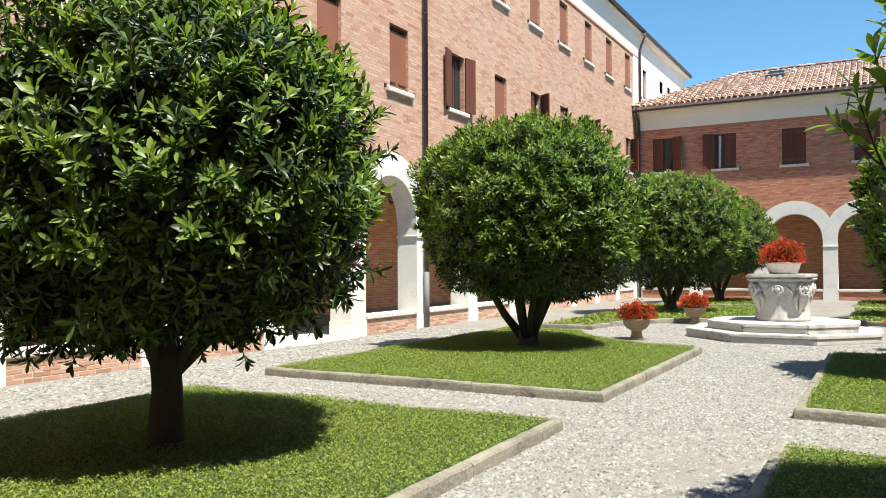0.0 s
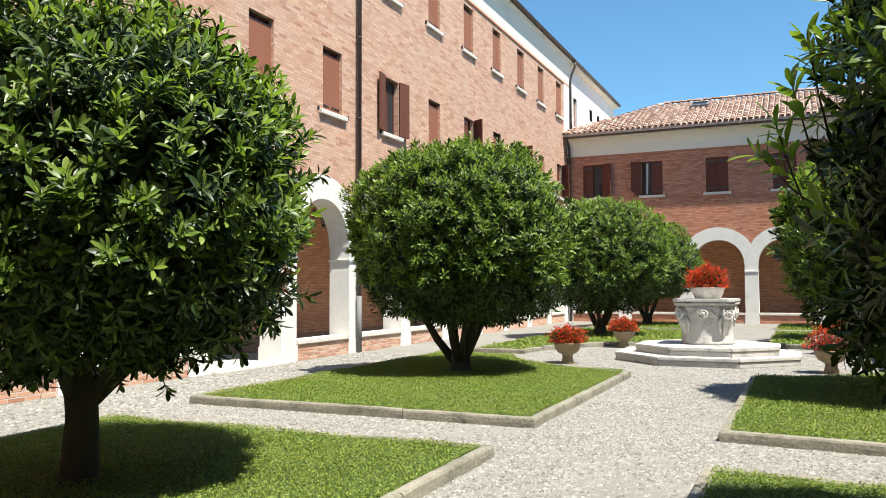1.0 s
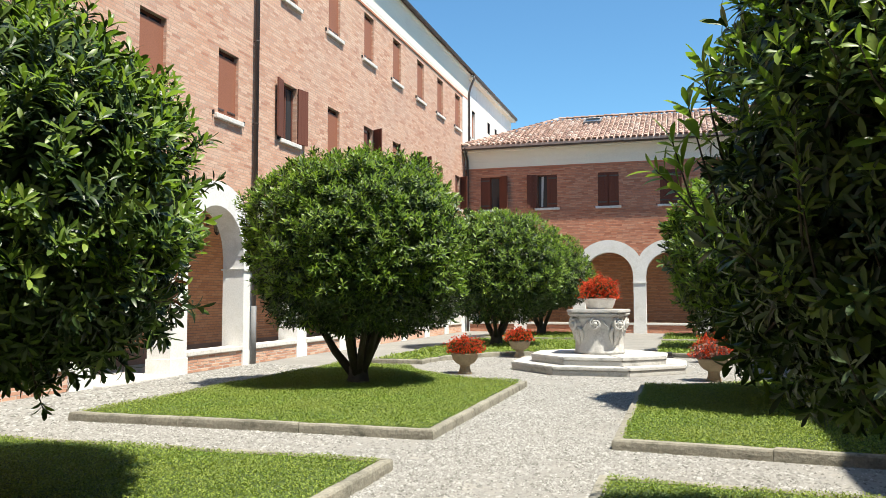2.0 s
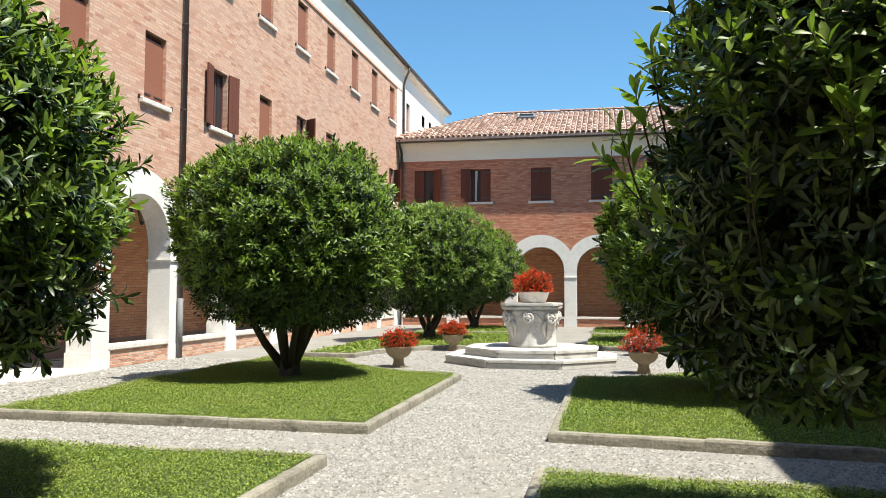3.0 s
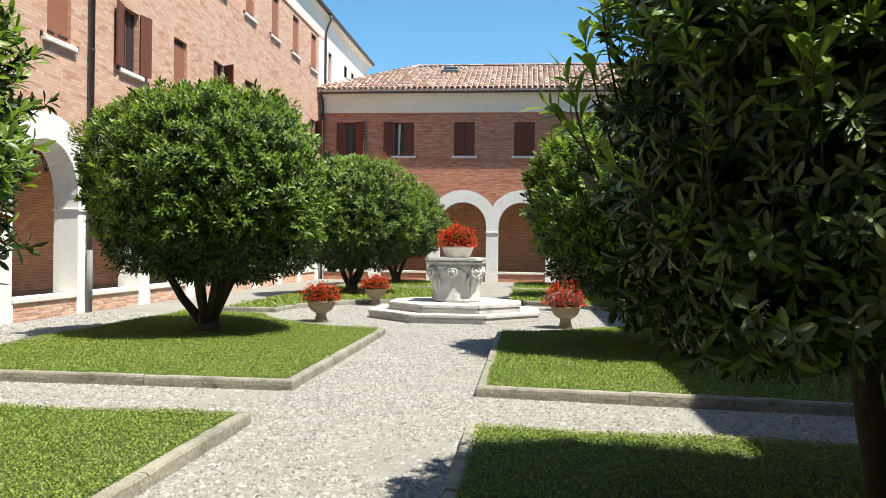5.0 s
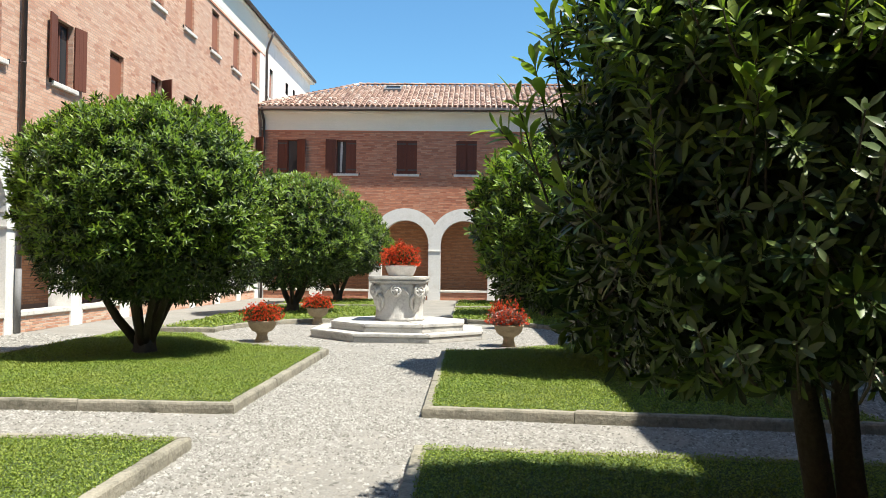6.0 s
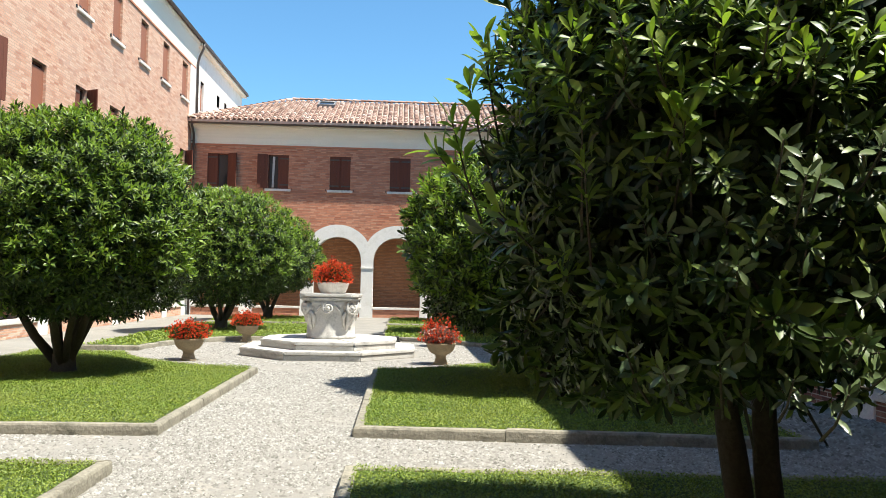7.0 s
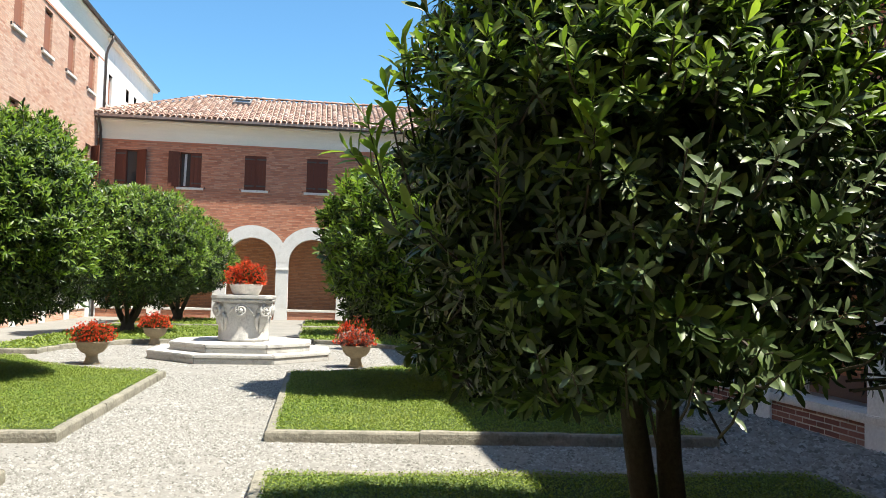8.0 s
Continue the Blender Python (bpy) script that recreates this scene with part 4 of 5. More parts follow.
def abacus(half, cut, z0, z1, bevel):
    bm = bmesh.new()
    line = [(half, -half + cut), (half, half - cut), (half - cut, half), (-half + cut, half), (-half, half - cut), (-half, -half + cut), (-half + cut, -half), (half - cut, -half)]
    lo, hi = [[bm.verts.new((x, y, z)) for x, y in line] for z in (z0, z1)]
    bm.faces.new(hi)
    bm.faces.new(lo[::-1])
    for i in range(8):
        bm.faces.new((lo[i], lo[(i + 1) % 8], hi[(i + 1) % 8], hi[i]))
    bmesh.ops.bevel(bm, geom=list(bm.edges), offset=bevel, segments=2, affect="EDGES")
    return bm


part("rim", abacus(0.60, 0.12, 0.845, 0.915, 0.018), M_WELL, well, "square stone rim slab with cut corners")
part("neck", abacus(0.565, 0.14, 0.77, 0.845, 0.012), M_WELL, well)
bm = bmesh.new()
line = [(0.573, -0.43), (0.573, 0.43), (0.43, 0.573), (-0.43, 0.573), (-0.573, 0.43), (-0.573, -0.43), (-0.43, -0.573), (0.43, -0.573)]
for i in range(8):
    p, q = Vector(line[i]), Vector(line[(i + 1) % 8])
    n = round((q - p).length / 0.047)
    turn = math.atan2((q - p).y, (q - p).x)
    for k in range(n):
        c = p.lerp(q, (k + 0.5) / n)
        bmesh.ops.create_icosphere(bm, subdivisions=1, radius=0.025, matrix=Matrix.Translation((c.x, c.y, 0.82)) @ Matrix.Rotation(turn, 4, "Z") @ Matrix.Rotation(0.6, 4, "Y") @ Matrix.Diagonal((0.8, 1, 1.25, 1)))
part("rope_moulding", bm, M_WELL, well, "beaded moulding under the rim", smooth=True)


def volute(angle, big):
    """A curled scroll with petals and an acanthus stem."""
    r0 = 0.635 if big else 0.525
    m = Matrix.Rotation(angle, 4, "Z") @ Matrix.Translation((r0, 0, 0.625))
    turn = Matrix.Rotation(angle, 4, "Z")
    bm = bmesh.new()
    s = 1.0 if big else 0.9
    spiral = []
    for k in range(30):
        t = k / 29
        r = (0.135 - 0.11 * t) * s
        a = math.radians(100 + 640 * t)
        spiral.append(m @ Vector((0.02 + 0.03 * t, r * math.cos(a), r * math.sin(a))))
    tube(bm, spiral, [0.030 * s * (1 - 0.45 * k / 29) for k in range(30)], 6)
    for k in range(6):
        a = math.tau * k / 6
        bmesh.ops.create_icosphere(bm, subdivisions=1, radius=0.045 * s, matrix=m @ Matrix.Translation((0.02, 0.078 * s * math.cos(a), 0.078 * s * math.sin(a))) @ Matrix.Diagonal((0.9, 1, 0.75, 1)))
    bmesh.ops.create_icosphere(bm, subdivisions=2, radius=0.045 * s, matrix=m @ Matrix.Translation((0.045, 0, 0)))
    if big:
        bmesh.ops.create_icosphere(bm, subdivisions=2, radius=0.12, matrix=m @ Matrix.Translation((-0.07, 0, 0.02)) @ Matrix.Diagonal((1, 1, 1.1, 1)))
        stem = [turn @ Vector(p) for p in ((r0 - 0.03, 0.0, 0.56), (r0 - 0.075, 0.015, 0.45), (0.53, 0.0, 0.31), (0.49, -0.01, 0.16))]
        tube(bm, stem, [0.085, 0.075, 0.05, 0.015], 10, 0.5)
        for sd in (-1, 1):
            frond = [turn @ Vector(p) for p in ((r0 - 0.03, sd * 0.10, 0.56), (r0 - 0.09, sd * 0.13, 0.46), (0.535, sd * 0.12, 0.36), (0.50, sd * 0.06, 0.22))]
            tube(bm, frond, [0.03, 0.04, 0.032, 0.01], 8, 0.5)
    for sd in (-1, 1):
        sweep = [Matrix.Rotation(angle + sd * (0.16 + 0.075 * k), 4, "Z") @ Vector((0.52 + (0.02 * k if not big else -0.005 * k), 0, 0.70 - 0.012 * k * k)) for k in range(5)]
        tube(bm, sweep, [0.018, 0.024, 0.022, 0.018, 0.008], 6)
    part("volute", bm, M_WELL, well, "carved scroll and rosette", smooth=True)


for i in range(8):
    volute(math.tau * i / 8, i % 2 == 1)

# ---- planters and flowers ----


def flower_mass(center, rx, rz, n, seed, red=0.72):
    """Stems, leaves and red petal clusters of one planting; three meshes."""
    rng = np.random.default_rng(seed)
    out = {}
    for kind, count, size in (("petals", int(n * red), 0.026), ("foliage", n - int(n * red) + n // 2, 0.035)):
        d = rng.normal(size=(count, 3))
        d /= np.linalg.norm(d, axis=1)[:, None]
        d[:, 2] = np.abs(d[:, 2])
        lump = 1 + 0.10 * np.sin(d[:, 0] * 9 + seed) + 0.10 * np.sin(d[:, 1] * 8) + 0.12 * rng.normal(size=count)
        rad = (rng.uniform(0.88, 1.06, count) if kind == "petals" else rng.uniform(0.5, 0.95, count)) * lump
        p = np.array(center) + d * rad[:, None] * np.array([rx, rx, rz])
        v, f = [], []
        vs = []
        for k in range(5):
            w = rng.normal(size=(count, 3)) * 0.8 + d
            w /= np.linalg.norm(w, axis=1)[:, None]
            s = np.cross(w, rng.normal(size=(count, 3)))
            s /= np.linalg.norm(s, axis=1)[:, None]
            z = size * rng.uniform(0.7, 1.3, count)[:, None]
            vs.append(np.stack([p, p + w * z * 0.6 + s * z * 0.4, p + w * z, p + w * z * 0.6 - s * z * 0.4], 1))
        v = np.concatenate(vs).reshape(-1, 3)
        out[kind] = (v, np.arange(len(v) // 4)[:, None] * 4 + np.arange(4)[None])
    return out


def planting(name, center, rx, rz, n, seed, label, red=0.72, green=None):
    e = group_thing(name, Matrix(), label, "flowers", "red flowers round the well")
    for kind, (v, f) in flower_mass(center, rx, rz, n, seed, red).items():
        raw_object(kind, v, f, M_PETAL if kind == "petals" else green or M_LEAF, e)
    rng = np.random.default_rng(seed + 1)
    bm = bmesh.new()
    for k in range(14):
        a, r = rng.uniform(0, math.tau), rng.uniform(0.2, 0.8) * rx
        base = Vector(center) + Vector((r * 0.4 * math.cos(a), r * 0.4 * math.sin(a), -0.03))
        tube(bm, [base, Vector(center) + Vector((r * math.cos(a), r * math.sin(a), rz * 0.75))], [0.006, 0.004], 5)
    part("stems", bm, M_BARK, e)


def planter(x, y, seed):
    e = group_thing("stone_planter", pose(x, y, 0, 0, 0, 40 * seed) @ Matrix.Scale(0.92, 4), "round sandstone planter on a tapered foot", "planter", "planters round the well")
    part("foot", lathe(bmesh.new(), [(0.150, 0.0), (0.150, 0.03), (0.128, 0.05), (0.105, 0.14), (0.115, 0.19), (0.13, 0.2)], Matrix(), 24), M_POT, e, smooth=False)
    part("bowl", lathe(bmesh.new(), [(0.125, 0.20), (0.20, 0.235), (0.262, 0.31), (0.285, 0.40), (0.30, 0.405), (0.30, 0.435), (0.275, 0.44), (0.262, 0.41), (0.20, 0.40)], Matrix(), 32), M_POT, e, smooth=True)
    part("earth", lathe(bmesh.new(), [(0.255, 0.405), (0.23, 0.425), (0.05, 0.435)], Matrix(), 20), M_SOIL, e)


for i, (x, y) in enumerate(((-4.16, 15.1), (-3.98, 19.6), (0.43, 15.0), (0.62, 19.2))):
    planter(x, y, i)
    planting("red_flowers", (x, y, 0.42), 0.33, 0.27, 1000, 70 + i, "red begonia flowers filling the planter" if i != 2 else "red flowers partly withered in the planter", 0.72 if i != 2 else 0.4, M_FADED if i == 2 else None)
e = group_thing("flower_bowl", pose(AXIS + 0.02, WELL_Y, 1.237) @ Matrix.Scale(0.97, 4), "shallow white stone bowl on the wellhead", "planter")
part("bowl", lathe(bmesh.new(), [(0.25, 0.0), (0.265, 0.02), (0.31, 0.11), (0.335, 0.20), (0.345, 0.205), (0.345, 0.235), (0.32, 0.24), (0.30, 0.2), (0.1, 0.19)], Matrix(), 32), M_STONE, e, smooth=True)
part("earth", lathe(bmesh.new(), [(0.305, 0.19), (0.28, 0.215), (0.05, 0.22)], Matrix(), 20), M_SOIL, e)
planting("red_flowers", (AXIS + 0.02, WELL_Y, 1.46), 0.37, 0.41, 1900, 90, "bright red begonias heaped over the bowl", 0.8)
for dx, dy in ((0.25, 0.7), (0.62, -0.1)):
    e = group_thing("ground_spotlight", pose(AXIS + 0.62 + dx, WELL_Y + 3.6 + dy, 0), "small black floodlight on the paving behind the well", "floodlight")
    part("housing", boxed((-0.17, -0.10, 0.04), (0.17, 0.10, 0.14), 0.02), M_IRON, e)
    part("foot", boxed((-0.20, -0.12, 0.0), (0.20, 0.12, 0.04), 0.01), M_IRON, e)

# ---- trees ----


def leaf_arrays(base, way, up, length, width, fine):
    """Leaves widest beyond the middle, folded along the rib and curled down; arrays of verts and faces."""
    n = len(base)
    side = np.cross(way, up)
    side /= np.linalg.norm(side, axis=1)[:, None] + 1e-9
    up = np.cross(side, way)
    L, W = length[:, None], width[:, None]
    if fine:
        rows = [base]
        curl = (0.08 + 0.30 * ((np.arange(n) * 0.618) % 1.0))[:, None]
        for t, w in ((0.25, 0.50), (0.58, 1.0), (0.84, 0.72)):
            mid = base + way * L * t - up * L * (curl * t * t)
            rows += [mid + side * W * w + up * W * 0.26 * w, mid, mid - side * W * w + up * W * 0.26 * w]
        rows.append(base + way * L * 0.98 - up * L * curl)
        v = np.stack(rows, 1).reshape(-1, 3)
        q = np.array([(1, 4, 5, 2), (2, 5, 6, 3), (4, 7, 8, 5), (5, 8, 9, 6)])
        t = np.array([(0, 1, 2), (0, 2, 3), (7, 10, 8), (8, 10, 9)])
        o = np.arange(n)[:, None, None] * 11
        return v, [(o + q).reshape(-1, 4), (o + t).reshape(-1, 3)]
    mid = base + way * L * 0.58 - up * L * 0.05
    v = np.stack([base, mid + side * W + up * W * 0.3, mid, mid - side * W + up * W * 0.3, base + way * L * 0.95 - up * L * 0.2], 1).reshape(-1, 3)
    t = np.array([(0, 1, 2), (0, 2, 3), (1, 4, 2), (2, 4, 3)])
    return v, [(np.arange(n)[:, None, None] * 5 + t).reshape(-1, 3)]


def unit(a):
    return a / (np.linalg.norm(a, axis=-1, keepdims=True) + 1e-9)


def rosettes(rng, tips, axes, per, length, slim, fine, spread=(0.5, 1.35)):
    """Leaves whorled round the shoot tips."""
    n = len(tips)
    k = np.arange(per)
    phase = rng.uniform(0, math.tau, n)[:, None] + k[None] * 2.39996
    open_ = np.clip(spread[0] + (spread[1] - spread[0]) * (k[None] / max(1, per - 1)) + rng.normal(0, 0.14, (n, per)), 0.1, 2.0)
    ref = unit(np.cross(axes, rng.normal(size=(n, 3))))
    other = np.cross(axes, ref)
    radial = ref[:, None] * np.cos(phase)[..., None] + other[:, None] * np.sin(phase)[..., None]
    way = axes[:, None] * np.cos(open_)[..., None] + radial * np.sin(open_)[..., None]
    up = axes[:, None] * np.sin(open_)[..., None] - radial * np.cos(open_)[..., None]
    base = tips[:, None] - axes[:, None] * (length * 0.55 * k / per)[None, :, None]
    ln = length * rng.uniform(0.65, 1.15, (n, per))
    flat = lambda a: a.reshape(-1, 3)
    return leaf_arrays(flat(base), unit(flat(way)), flat(up), ln.ravel(), (ln * slim * rng.uniform(0.8, 1.15, (n, per))).ravel(), fine)


def crown_points(rng, n, radii, under, shell, form=(2.45, 3.4)):
    """Points in the outer layer of a lumpy, flat-bottomed crown, with their outward normals."""
    d = unit(rng.normal(size=(n, 3)))
    waves = [(unit(rng.normal(size=3)), rng.uniform(3, 8), rng.uniform(0, 6)) for _ in range(9)]
    lump = 1 + sum(0.022 * np.sin(d @ w * f + p) for w, f, p in waves)
    tufts = [(unit(rng.normal(size=3)), rng.uniform(13, 24), rng.uniform(0, 6)) for _ in range(8)]
    lump += sum(0.014 * np.sin(d @ w * f + p) for w, f, p in tufts)
    # full shoulders and a flat underside
    flat, e = np.hypot(d[:, 0], d[:, 1]), np.where(d[:, 2] < 0, form[1], form[0])
    full = (flat ** e + np.abs(d[:, 2]) ** e) ** (-1 / e)
    r = full * lump * (1 - np.abs(rng.normal(0, shell, n)))
    p = d * r[:, None]
    p[:, 2] = np.where(p[:, 2] < 0, p[:, 2] * under, p[:, 2])
    p[:, :2] *= 1 - 0.06 * np.clip(-d[:, 2:3], 0, 1)
    return p * np.array(radii), unit(d / np.array(radii))


def tree(name, x, y, base_z, crown_c, radii, under, counts, length, fine, limbs, trunk_r, seed, label, fork=0.3, lean=0.0, new_lit_low=-0.45, form=(2.45, 3.4), loose=0.09):
    """A clipped laurel tree: trunk with forking limbs and twigs, and a crown of whorled leaves."""
    rng = np.random.default_rng(seed)
    e = group_thing(name, pose(x, y, base_z), label, "tree", "laurel trees in the beds")
    off = Vector((crown_c[0] - x, crown_c[1] - y, crown_c[2] - base_z))
    bm = bmesh.new()
    tube(bm, [(0, 0, -0.06), (0.0, 0.01, 0.04), (0.01, 0.0, fork * 0.6), (0.0, 0.0, fork + 0.12)], [trunk_r * 1.5, trunk_r * 1.15, trunk_r, trunk_r * 0.95], 14, 0.25)
    part("trunk", bm, M_BARK, e, "grey-brown gnarled trunk", smooth=True)
    for i in range(limbs):
        a = math.tau * i / limbs + rng.uniform(-0.4, 0.4) + lean
        spread = (0.36, 0.62, 0.48)[i % 3]
        reach = rng.uniform(0.45, 0.75) * radii[0] * (0.35 if limbs < 3 else 1)
        foot = Vector((math.cos(a), math.sin(a), 0)) * trunk_r * 0.35
        end = off + Vector((reach * math.cos(a), reach * math.sin(a), radii[2] * rng.uniform(0.0, 0.35)))
        low = off + Vector((reach * spread * math.cos(a), reach * spread * math.sin(a), -radii[2] * under * rng.uniform(0.75, 0.95)))
        if limbs < 3:
            foot, low = foot * 2.0, Vector((0.115 * math.cos(a) - 0.12, 0.115 * math.sin(a), low.z))
        mid = foot.lerp(low, 0.5) + Vector((0, 0, -0.04)) + Vector(rng.normal(size=3) * 0.03)
        rr = trunk_r * (0.74 if limbs < 3 else rng.uniform(0.34, 0.55))
        bm = bmesh.new()
        pts = [foot + Vector((0, 0, fork * 0.7)), mid + Vector((0, 0, fork * 0.4)), low, low.lerp(end, 0.5) + Vector(rng.normal(size=3) * 0.05), end]
        tube(bm, pts, [rr, rr * 0.85, rr * 0.7, rr * 0.5, rr * 0.2], 10, 0.25)
        for k in range(5):
            s = pts[2].lerp(pts[4], rng.uniform(0, 0.7))
            t = off + Vector(unit(rng.normal(size=3)) * np.array(radii) * 0.85)
            tube(bm, [s, s.lerp(t, 0.5) + Vector((0, 0, 0.06)), t], [rr * 0.3, rr * 0.2, 0.006], 6)
        part("limb", bm, M_BARK, e, smooth=True)
    o = np.array(off)
    n_out, n_in, n_new_lit, per = counts
    tips, axes = crown_points(rng, n_out, radii, under, loose, form)
    axes = unit(axes * 0.9 + np.array([0, 0, 0.55]) + rng.normal(0, 0.38, (n_out, 3)))
    low = tips[:, 2] < -radii[2] * under * 0.55
    axes[low] = unit(axes[low] * np.array([1, 1, 0.2]) + np.array([0, 0, -0.55]))
    v1, f1 = rosettes(rng, tips + o, axes, per, length, 0.128, fine)
    deep, ax2 = crown_points(rng, n_in, [r * 0.82 for r in radii], under, 0.15, form)
    v2, f2 = rosettes(rng, deep + o, unit(ax2 + rng.normal(0, 0.7, (n_in, 3))), 5, length * 1.25, 0.24, False, (0.6, 1.6))
    shift = [f + len(v1) for f in f2]
    raw_object("crown", np.concatenate([v1, v2]), f1 + shift, M_LEAF, e)
    # Young growth high on the crown; its paler colour also paints in sunlight.
    if n_new_lit:
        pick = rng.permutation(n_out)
        pick = pick[tips[pick, 2] > new_lit_low * radii[2]][:n_new_lit]
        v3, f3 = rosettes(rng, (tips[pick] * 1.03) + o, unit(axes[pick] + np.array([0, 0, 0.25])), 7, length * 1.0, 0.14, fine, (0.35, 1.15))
        raw_object("new_growth", v3, f3, M_LEAF_NEW_LIT, e)
    return e


t1 = tree("laurel_tree", -4.74, 4.20, 0.085, (-4.73, 4.22, 2.04), (1.56, 1.56, 1.50), 0.77, (3700, 4600, 1300, 8), 0.118, True, 4, 0.115, 101, "large rounded laurel tree with glossy dark leaves beside the path", 0.75, loose=0.12, new_lit_low=-0.35)
t2 = tree("laurel_tree", -5.19, 12.25, 0.085, (-5.16, 12.25, 2.26), (1.80, 1.80, 1.60), 0.84, (5200, 3000, 3200, 8), 0.12, False, 7, 0.165, 102, "broad rounded laurel tree with a many-stemmed trunk", 0.16)
t3 = tree("laurel_tree", -5.35, 23.0, 0.085, (-5.3, 23.0, 2.35), (1.85, 1.85, 1.66), 0.90, (3000, 1800, 2000, 7), 0.14, False, 4, 0.17, 103, "rounded laurel tree beyond the well", 0.3)
t4 = tree("laurel_tree", -5.20, 29.9, 0.085, (-5.15, 29.9, 2.25), (1.85, 1.85, 1.52), 0.80, (2400, 1500, 1000, 7), 0.15, False, 4, 0.17, 104, "rounded laurel tree near the far arcade", 0.3)
t5 = tree("laurel_tree", 1.50, 4.30, 0.085, (1.34, 4.32, 2.10), (1.22, 1.22, 1.75), 0.64, (3000, 4600, 2400, 8), 0.105, True, 2, 0.105, 105, "dark laurel tree with twin trunks standing in shade", 0.08, new_lit_low=0.05, form=(2.3, 7.0), loose=0.12)
t6 = tree("laurel_tree", 1.80, 11.50, 0.085, (1.48, 11.50, 2.02), (1.70, 1.70, 1.45), 0.84, (3600, 2000, 3400, 8), 0.13, False, 5, 0.17, 106, "rounded laurel tree half in shade beside the plaza", 0.25, form=(2.05, 3.0))
t7 = tree("laurel_tree", 1.90, 23.0, 0.085, (1.90, 23.0, 2.25), (1.9, 1.9, 1.65), 0.68, (1800, 1200, 100, 7), 0.15, False, 4, 0.17, 107, "rounded laurel tree beyond the well", 0.3)
t8 = tree("laurel_tree", 1.90, 29.9, 0.085, (1.90, 29.9, 2.2), (1.8, 1.8, 1.6), 0.68, (1500, 1000, 100, 7), 0.15, False, 4, 0.17, 108, "rounded laurel tree near the far arcade", 0.3)

# ---- single bricks of the parapets ----
ONE, ONE_DARK = brick_piece(M_BRICK_ONE), brick_piece(M_BRICK_RED_SHADED)
for i, c in enumerate(c for c in BAYS_W if abs(c - GATE_W) > 0.1):
    o = [o for o in core.children if o.name.startswith("plinth_wall")][i]
    if 3.5 < c < 20.5:
        plinth_bricks(WEST, c - 1.02, c + 1.02, o, ONE, 300 + i)
    else:
        tagged(brick_face("brickwork", WEST, c - 1.02, c + 1.02, 0.004, 0.33, [], [], M_BRICK, 300 + i, o), kind="stuff")
for i, c in enumerate(BAYS_E):
    o = [o for o in core_e.children if o.name.startswith("plinth_wall")][i]
    if 5.0 < c < 12.5:
        plinth_bricks(EAST, c - 1.02, c + 1.02, o, ONE_DARK, 400 + i, 4)
for i, c in enumerate(BAYS_N):
    o = [o for o in core_n.children if o.name.startswith("plinth_wall")][i]
    brick_face("brickwork", NORTH, c - 1.01, c + 1.01, 0.004, 0.33, [], [], M_BRICK_BACK, 500 + i, o)

# ---- long shoots that stand out of the crowns ----


def shoot(parent, tip, way, length, seed, mat, leaf_len=0.14, per=8, whorls=2, slim=0.15):
    """A thin stem with whorls of leaves near its end, in the parent's space."""
    rng = np.random.default_rng(seed)
    base = parent.matrix_world.translation
    tip, way = Vector(tip) - base, Vector(way).normalized()
    foot = tip - way * length + Vector((0, 0, -0.12 * length))
    mid = foot.lerp(tip, 0.55) + Vector((0, 0, -0.03))
    bm = tube(bmesh.new(), [foot, mid, tip], [0.007, 0.005, 0.003], 5)
    stem = part("shoot", bm, M_BARK, parent)
    for k in range(whorls):
        p = np.array([tip - way * (0.13 * k)])
        v, f = rosettes(rng, p, np.array([way]), per, leaf_len * (1.0 + 0.1 * k), slim, True, (0.35, 1.15))
        raw_object("whorl", v, f, mat, stem)


def ragged(parent, c, radii, n, seed, leaf_len, new_lit_share, low=-0.5, new_lit_from=-1.0):
    """Shoots all over a crown, each breaking the clipped outline."""
    rng = np.random.default_rng(seed)
    for i in range(n):
        d = unit(rng.normal(size=3))
        d[2] = abs(d[2]) if rng.random() < 0.55 else max(d[2], low)
        d = unit(d)
        out = rng.uniform(1.04, 1.16)
        tip = Vector(c) + Vector(d * np.array(radii) * out)
        tip.z = max(tip.z, 1.0)
        way = unit(d * 0.8 + np.array([0, 0, 0.45 if d[2] > -0.2 else -0.2]) + rng.normal(0, 0.25, 3))
        # Pale leaves stay above a set height, sunlight put into their colour.
        young_lit = rng.random() < new_lit_share and d[2] > new_lit_from
        shoot(parent, tip, way, rng.uniform(0.25, 0.45), seed * 100 + i, M_LEAF_NEW_LIT if young_lit else M_LEAF, leaf_len * rng.uniform(0.85, 1.15))


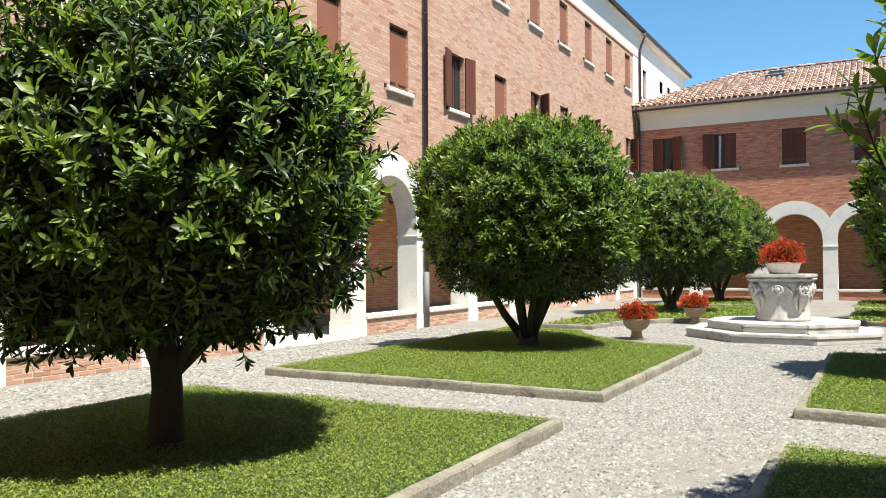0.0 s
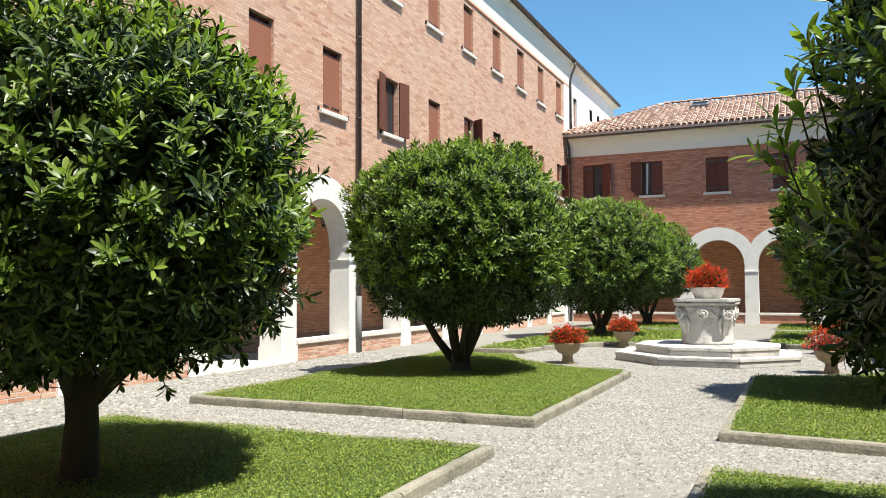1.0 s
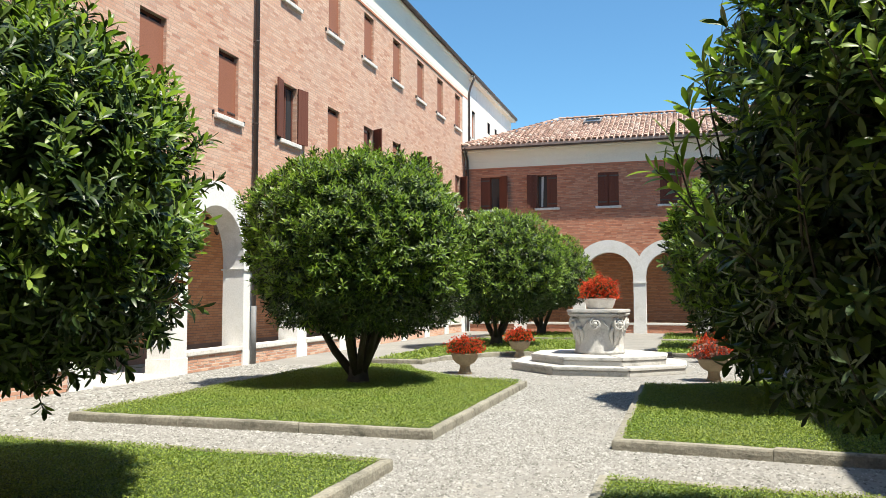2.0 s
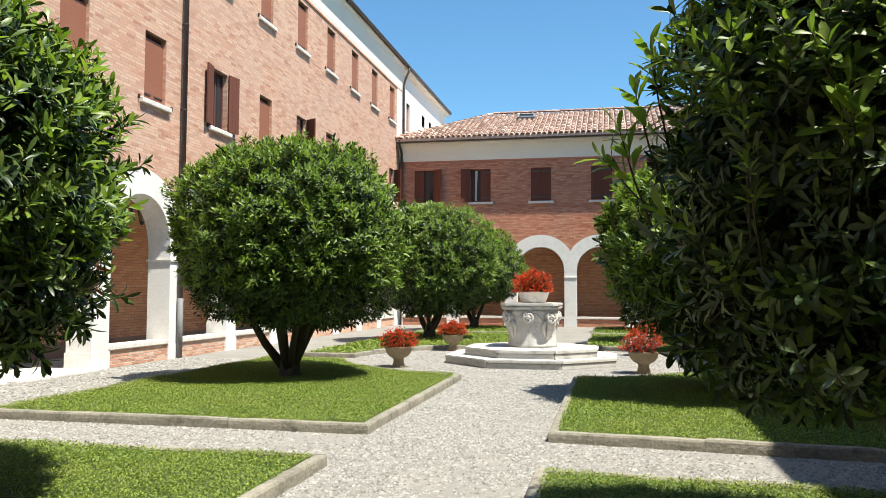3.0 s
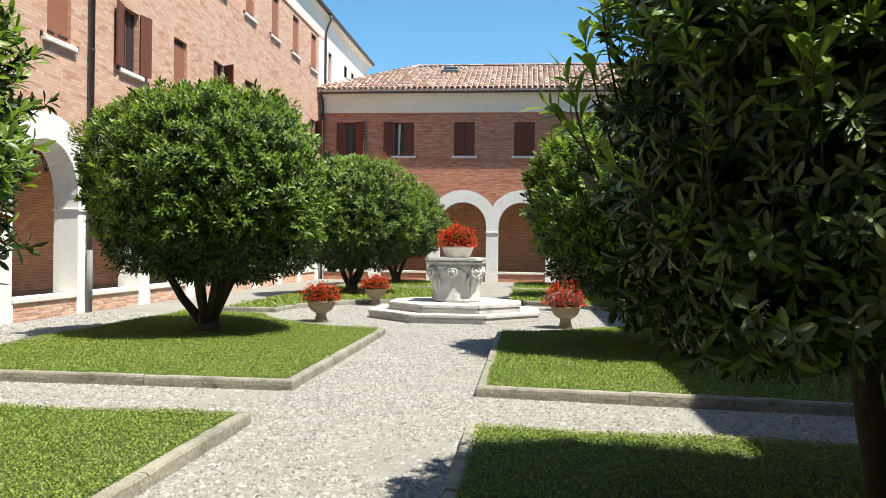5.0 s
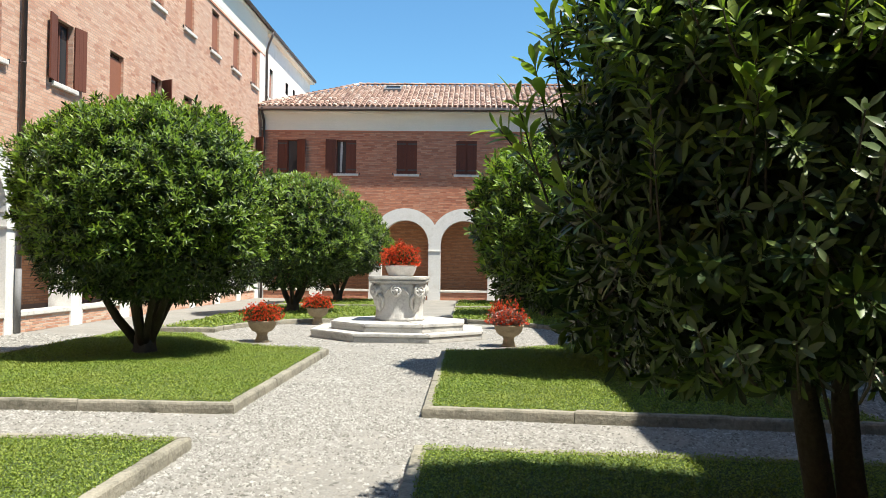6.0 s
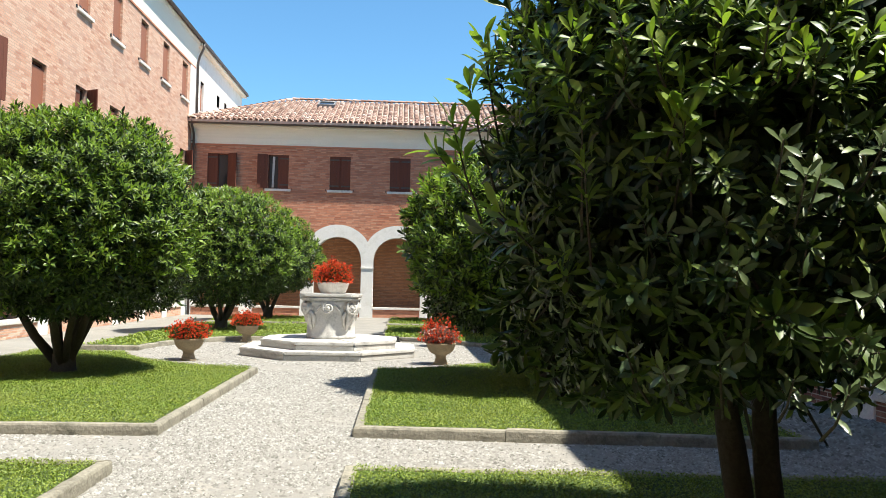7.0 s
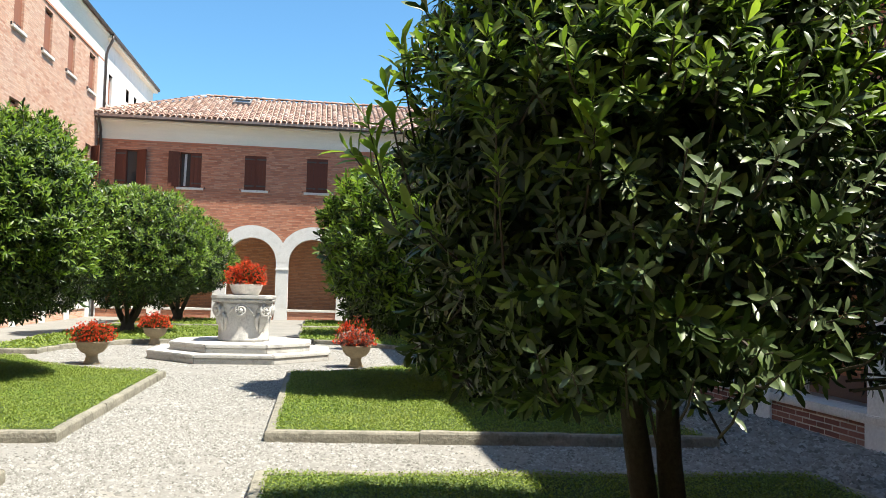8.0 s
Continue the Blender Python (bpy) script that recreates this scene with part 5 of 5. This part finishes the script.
ragged(t5, (1.34, 4.32, 2.10), (1.18, 1.18, 1.70), 100, 7, 0.12, 0.8, -0.6, 0.12)
ragged(t1, (-4.73, 4.22, 2.04), (1.52, 1.52, 1.47), 80, 8, 0.122, 0.55, -0.5, -0.05)
ragged(t2, (-5.16, 12.25, 2.24), (1.77, 1.77, 1.54), 44, 9, 0.14, 0.4)
ragged(t6, (1.48, 11.50, 2.02), (1.68, 1.68, 1.43), 40, 10, 0.14, 0.7)
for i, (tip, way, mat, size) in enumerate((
        ((0.08, 3.75, 1.79), (-0.8, -0.3, 0.5), M_LEAF_NEW_LIT, 0.15), ((-0.10, 4.1, 2.24), (-0.35, 0.0, 1.0), M_LEAF_NEW_LIT, 0.15),
        ((-0.18, 4.1, 2.10), (-0.7, 0.0, 0.6), M_LEAF_NEW_LIT, 0.15), ((-0.02, 4.1, 2.40), (-0.3, 0.0, 1.0), M_LEAF_NEW_LIT, 0.15),
        ((0.05, 4.15, 2.62), (-0.2, 0.0, 1.0), M_LEAF_NEW_LIT, 0.14), ((0.69, 3.2, 2.08), (-0.1, -0.6, 0.7), M_LEAF_NEW_LIT, 0.16),
        ((0.31, 3.6, 1.57), (-0.5, -0.9, 0.3), M_LEAF_NEW_LIT, 0.10), ((0.37, 3.4, 1.93), (-0.2, -0.5, 0.8), M_LEAF_NEW_LIT, 0.09),
        ((0.36, 3.4, 2.10), (-0.1, -0.4, 0.9), M_LEAF_NEW_LIT, 0.08), ((0.54, 3.4, 1.47), (-0.4, -0.9, 0.0), M_LEAF, 0.13),
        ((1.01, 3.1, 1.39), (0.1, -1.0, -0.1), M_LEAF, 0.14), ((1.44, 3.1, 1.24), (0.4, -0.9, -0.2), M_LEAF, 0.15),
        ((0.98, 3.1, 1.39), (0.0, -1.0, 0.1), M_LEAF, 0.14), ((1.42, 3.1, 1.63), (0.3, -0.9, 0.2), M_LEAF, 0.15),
        ((0.68, 3.2, 2.20), (0.0, -0.7, 0.7), M_LEAF_NEW_LIT, 0.16), ((1.20, 3.0, 1.32), (0.2, -0.9, -0.2), M_LEAF, 0.15),
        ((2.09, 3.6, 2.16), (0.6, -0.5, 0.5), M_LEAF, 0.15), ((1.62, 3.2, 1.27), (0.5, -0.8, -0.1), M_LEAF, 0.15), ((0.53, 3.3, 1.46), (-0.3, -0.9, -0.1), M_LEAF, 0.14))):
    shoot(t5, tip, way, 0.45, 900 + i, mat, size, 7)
for i in range(15):
    rng = np.random.default_rng(1200 + i)
    a = rng.uniform(-math.pi, math.pi)
    for tr, c, r, z in ((t1, (-4.74, 4.22), 1.10, 0.80),):
        q = r * math.sqrt(rng.uniform(0.15, 1.0))
        shoot(tr, (c[0] + q * math.cos(a), c[1] + q * math.sin(a), z + rng.uniform(0.0, 0.14)), (0.4 * math.cos(a), 0.4 * math.sin(a), -0.9), 0.35, 1300 + i, M_LEAF, 0.10, 7, 2, 0.21)
for tip, way in (((-3.12, 4.40, 1.58), (0.9, 0.3, 0.1)), ((-3.14, 4.40, 1.46), (0.9, 0.3, -0.3))):
    shoot(t1, tip, way, 0.22, 77, M_LEAF_DRY, 0.08, 6, 1)
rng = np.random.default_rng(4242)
# Shoots on the sunny side, with sunlit sheen put into their pale leaf colour.
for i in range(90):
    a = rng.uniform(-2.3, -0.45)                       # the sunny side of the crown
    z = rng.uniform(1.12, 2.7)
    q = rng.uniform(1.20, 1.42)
    young_lit = rng.random() < 0.35 and z > 2.2
    shoot(t5, (1.34 + q * math.cos(a), 4.32 + q * math.sin(a), z), (0.8 * math.cos(a), 0.8 * math.sin(a), rng.uniform(-0.2, 0.7)), rng.uniform(0.2, 0.35), 1700 + i, M_LEAF_NEW_LIT if young_lit else M_LEAF_SUNLIT, rng.uniform(0.075, 0.105), 5, 2)
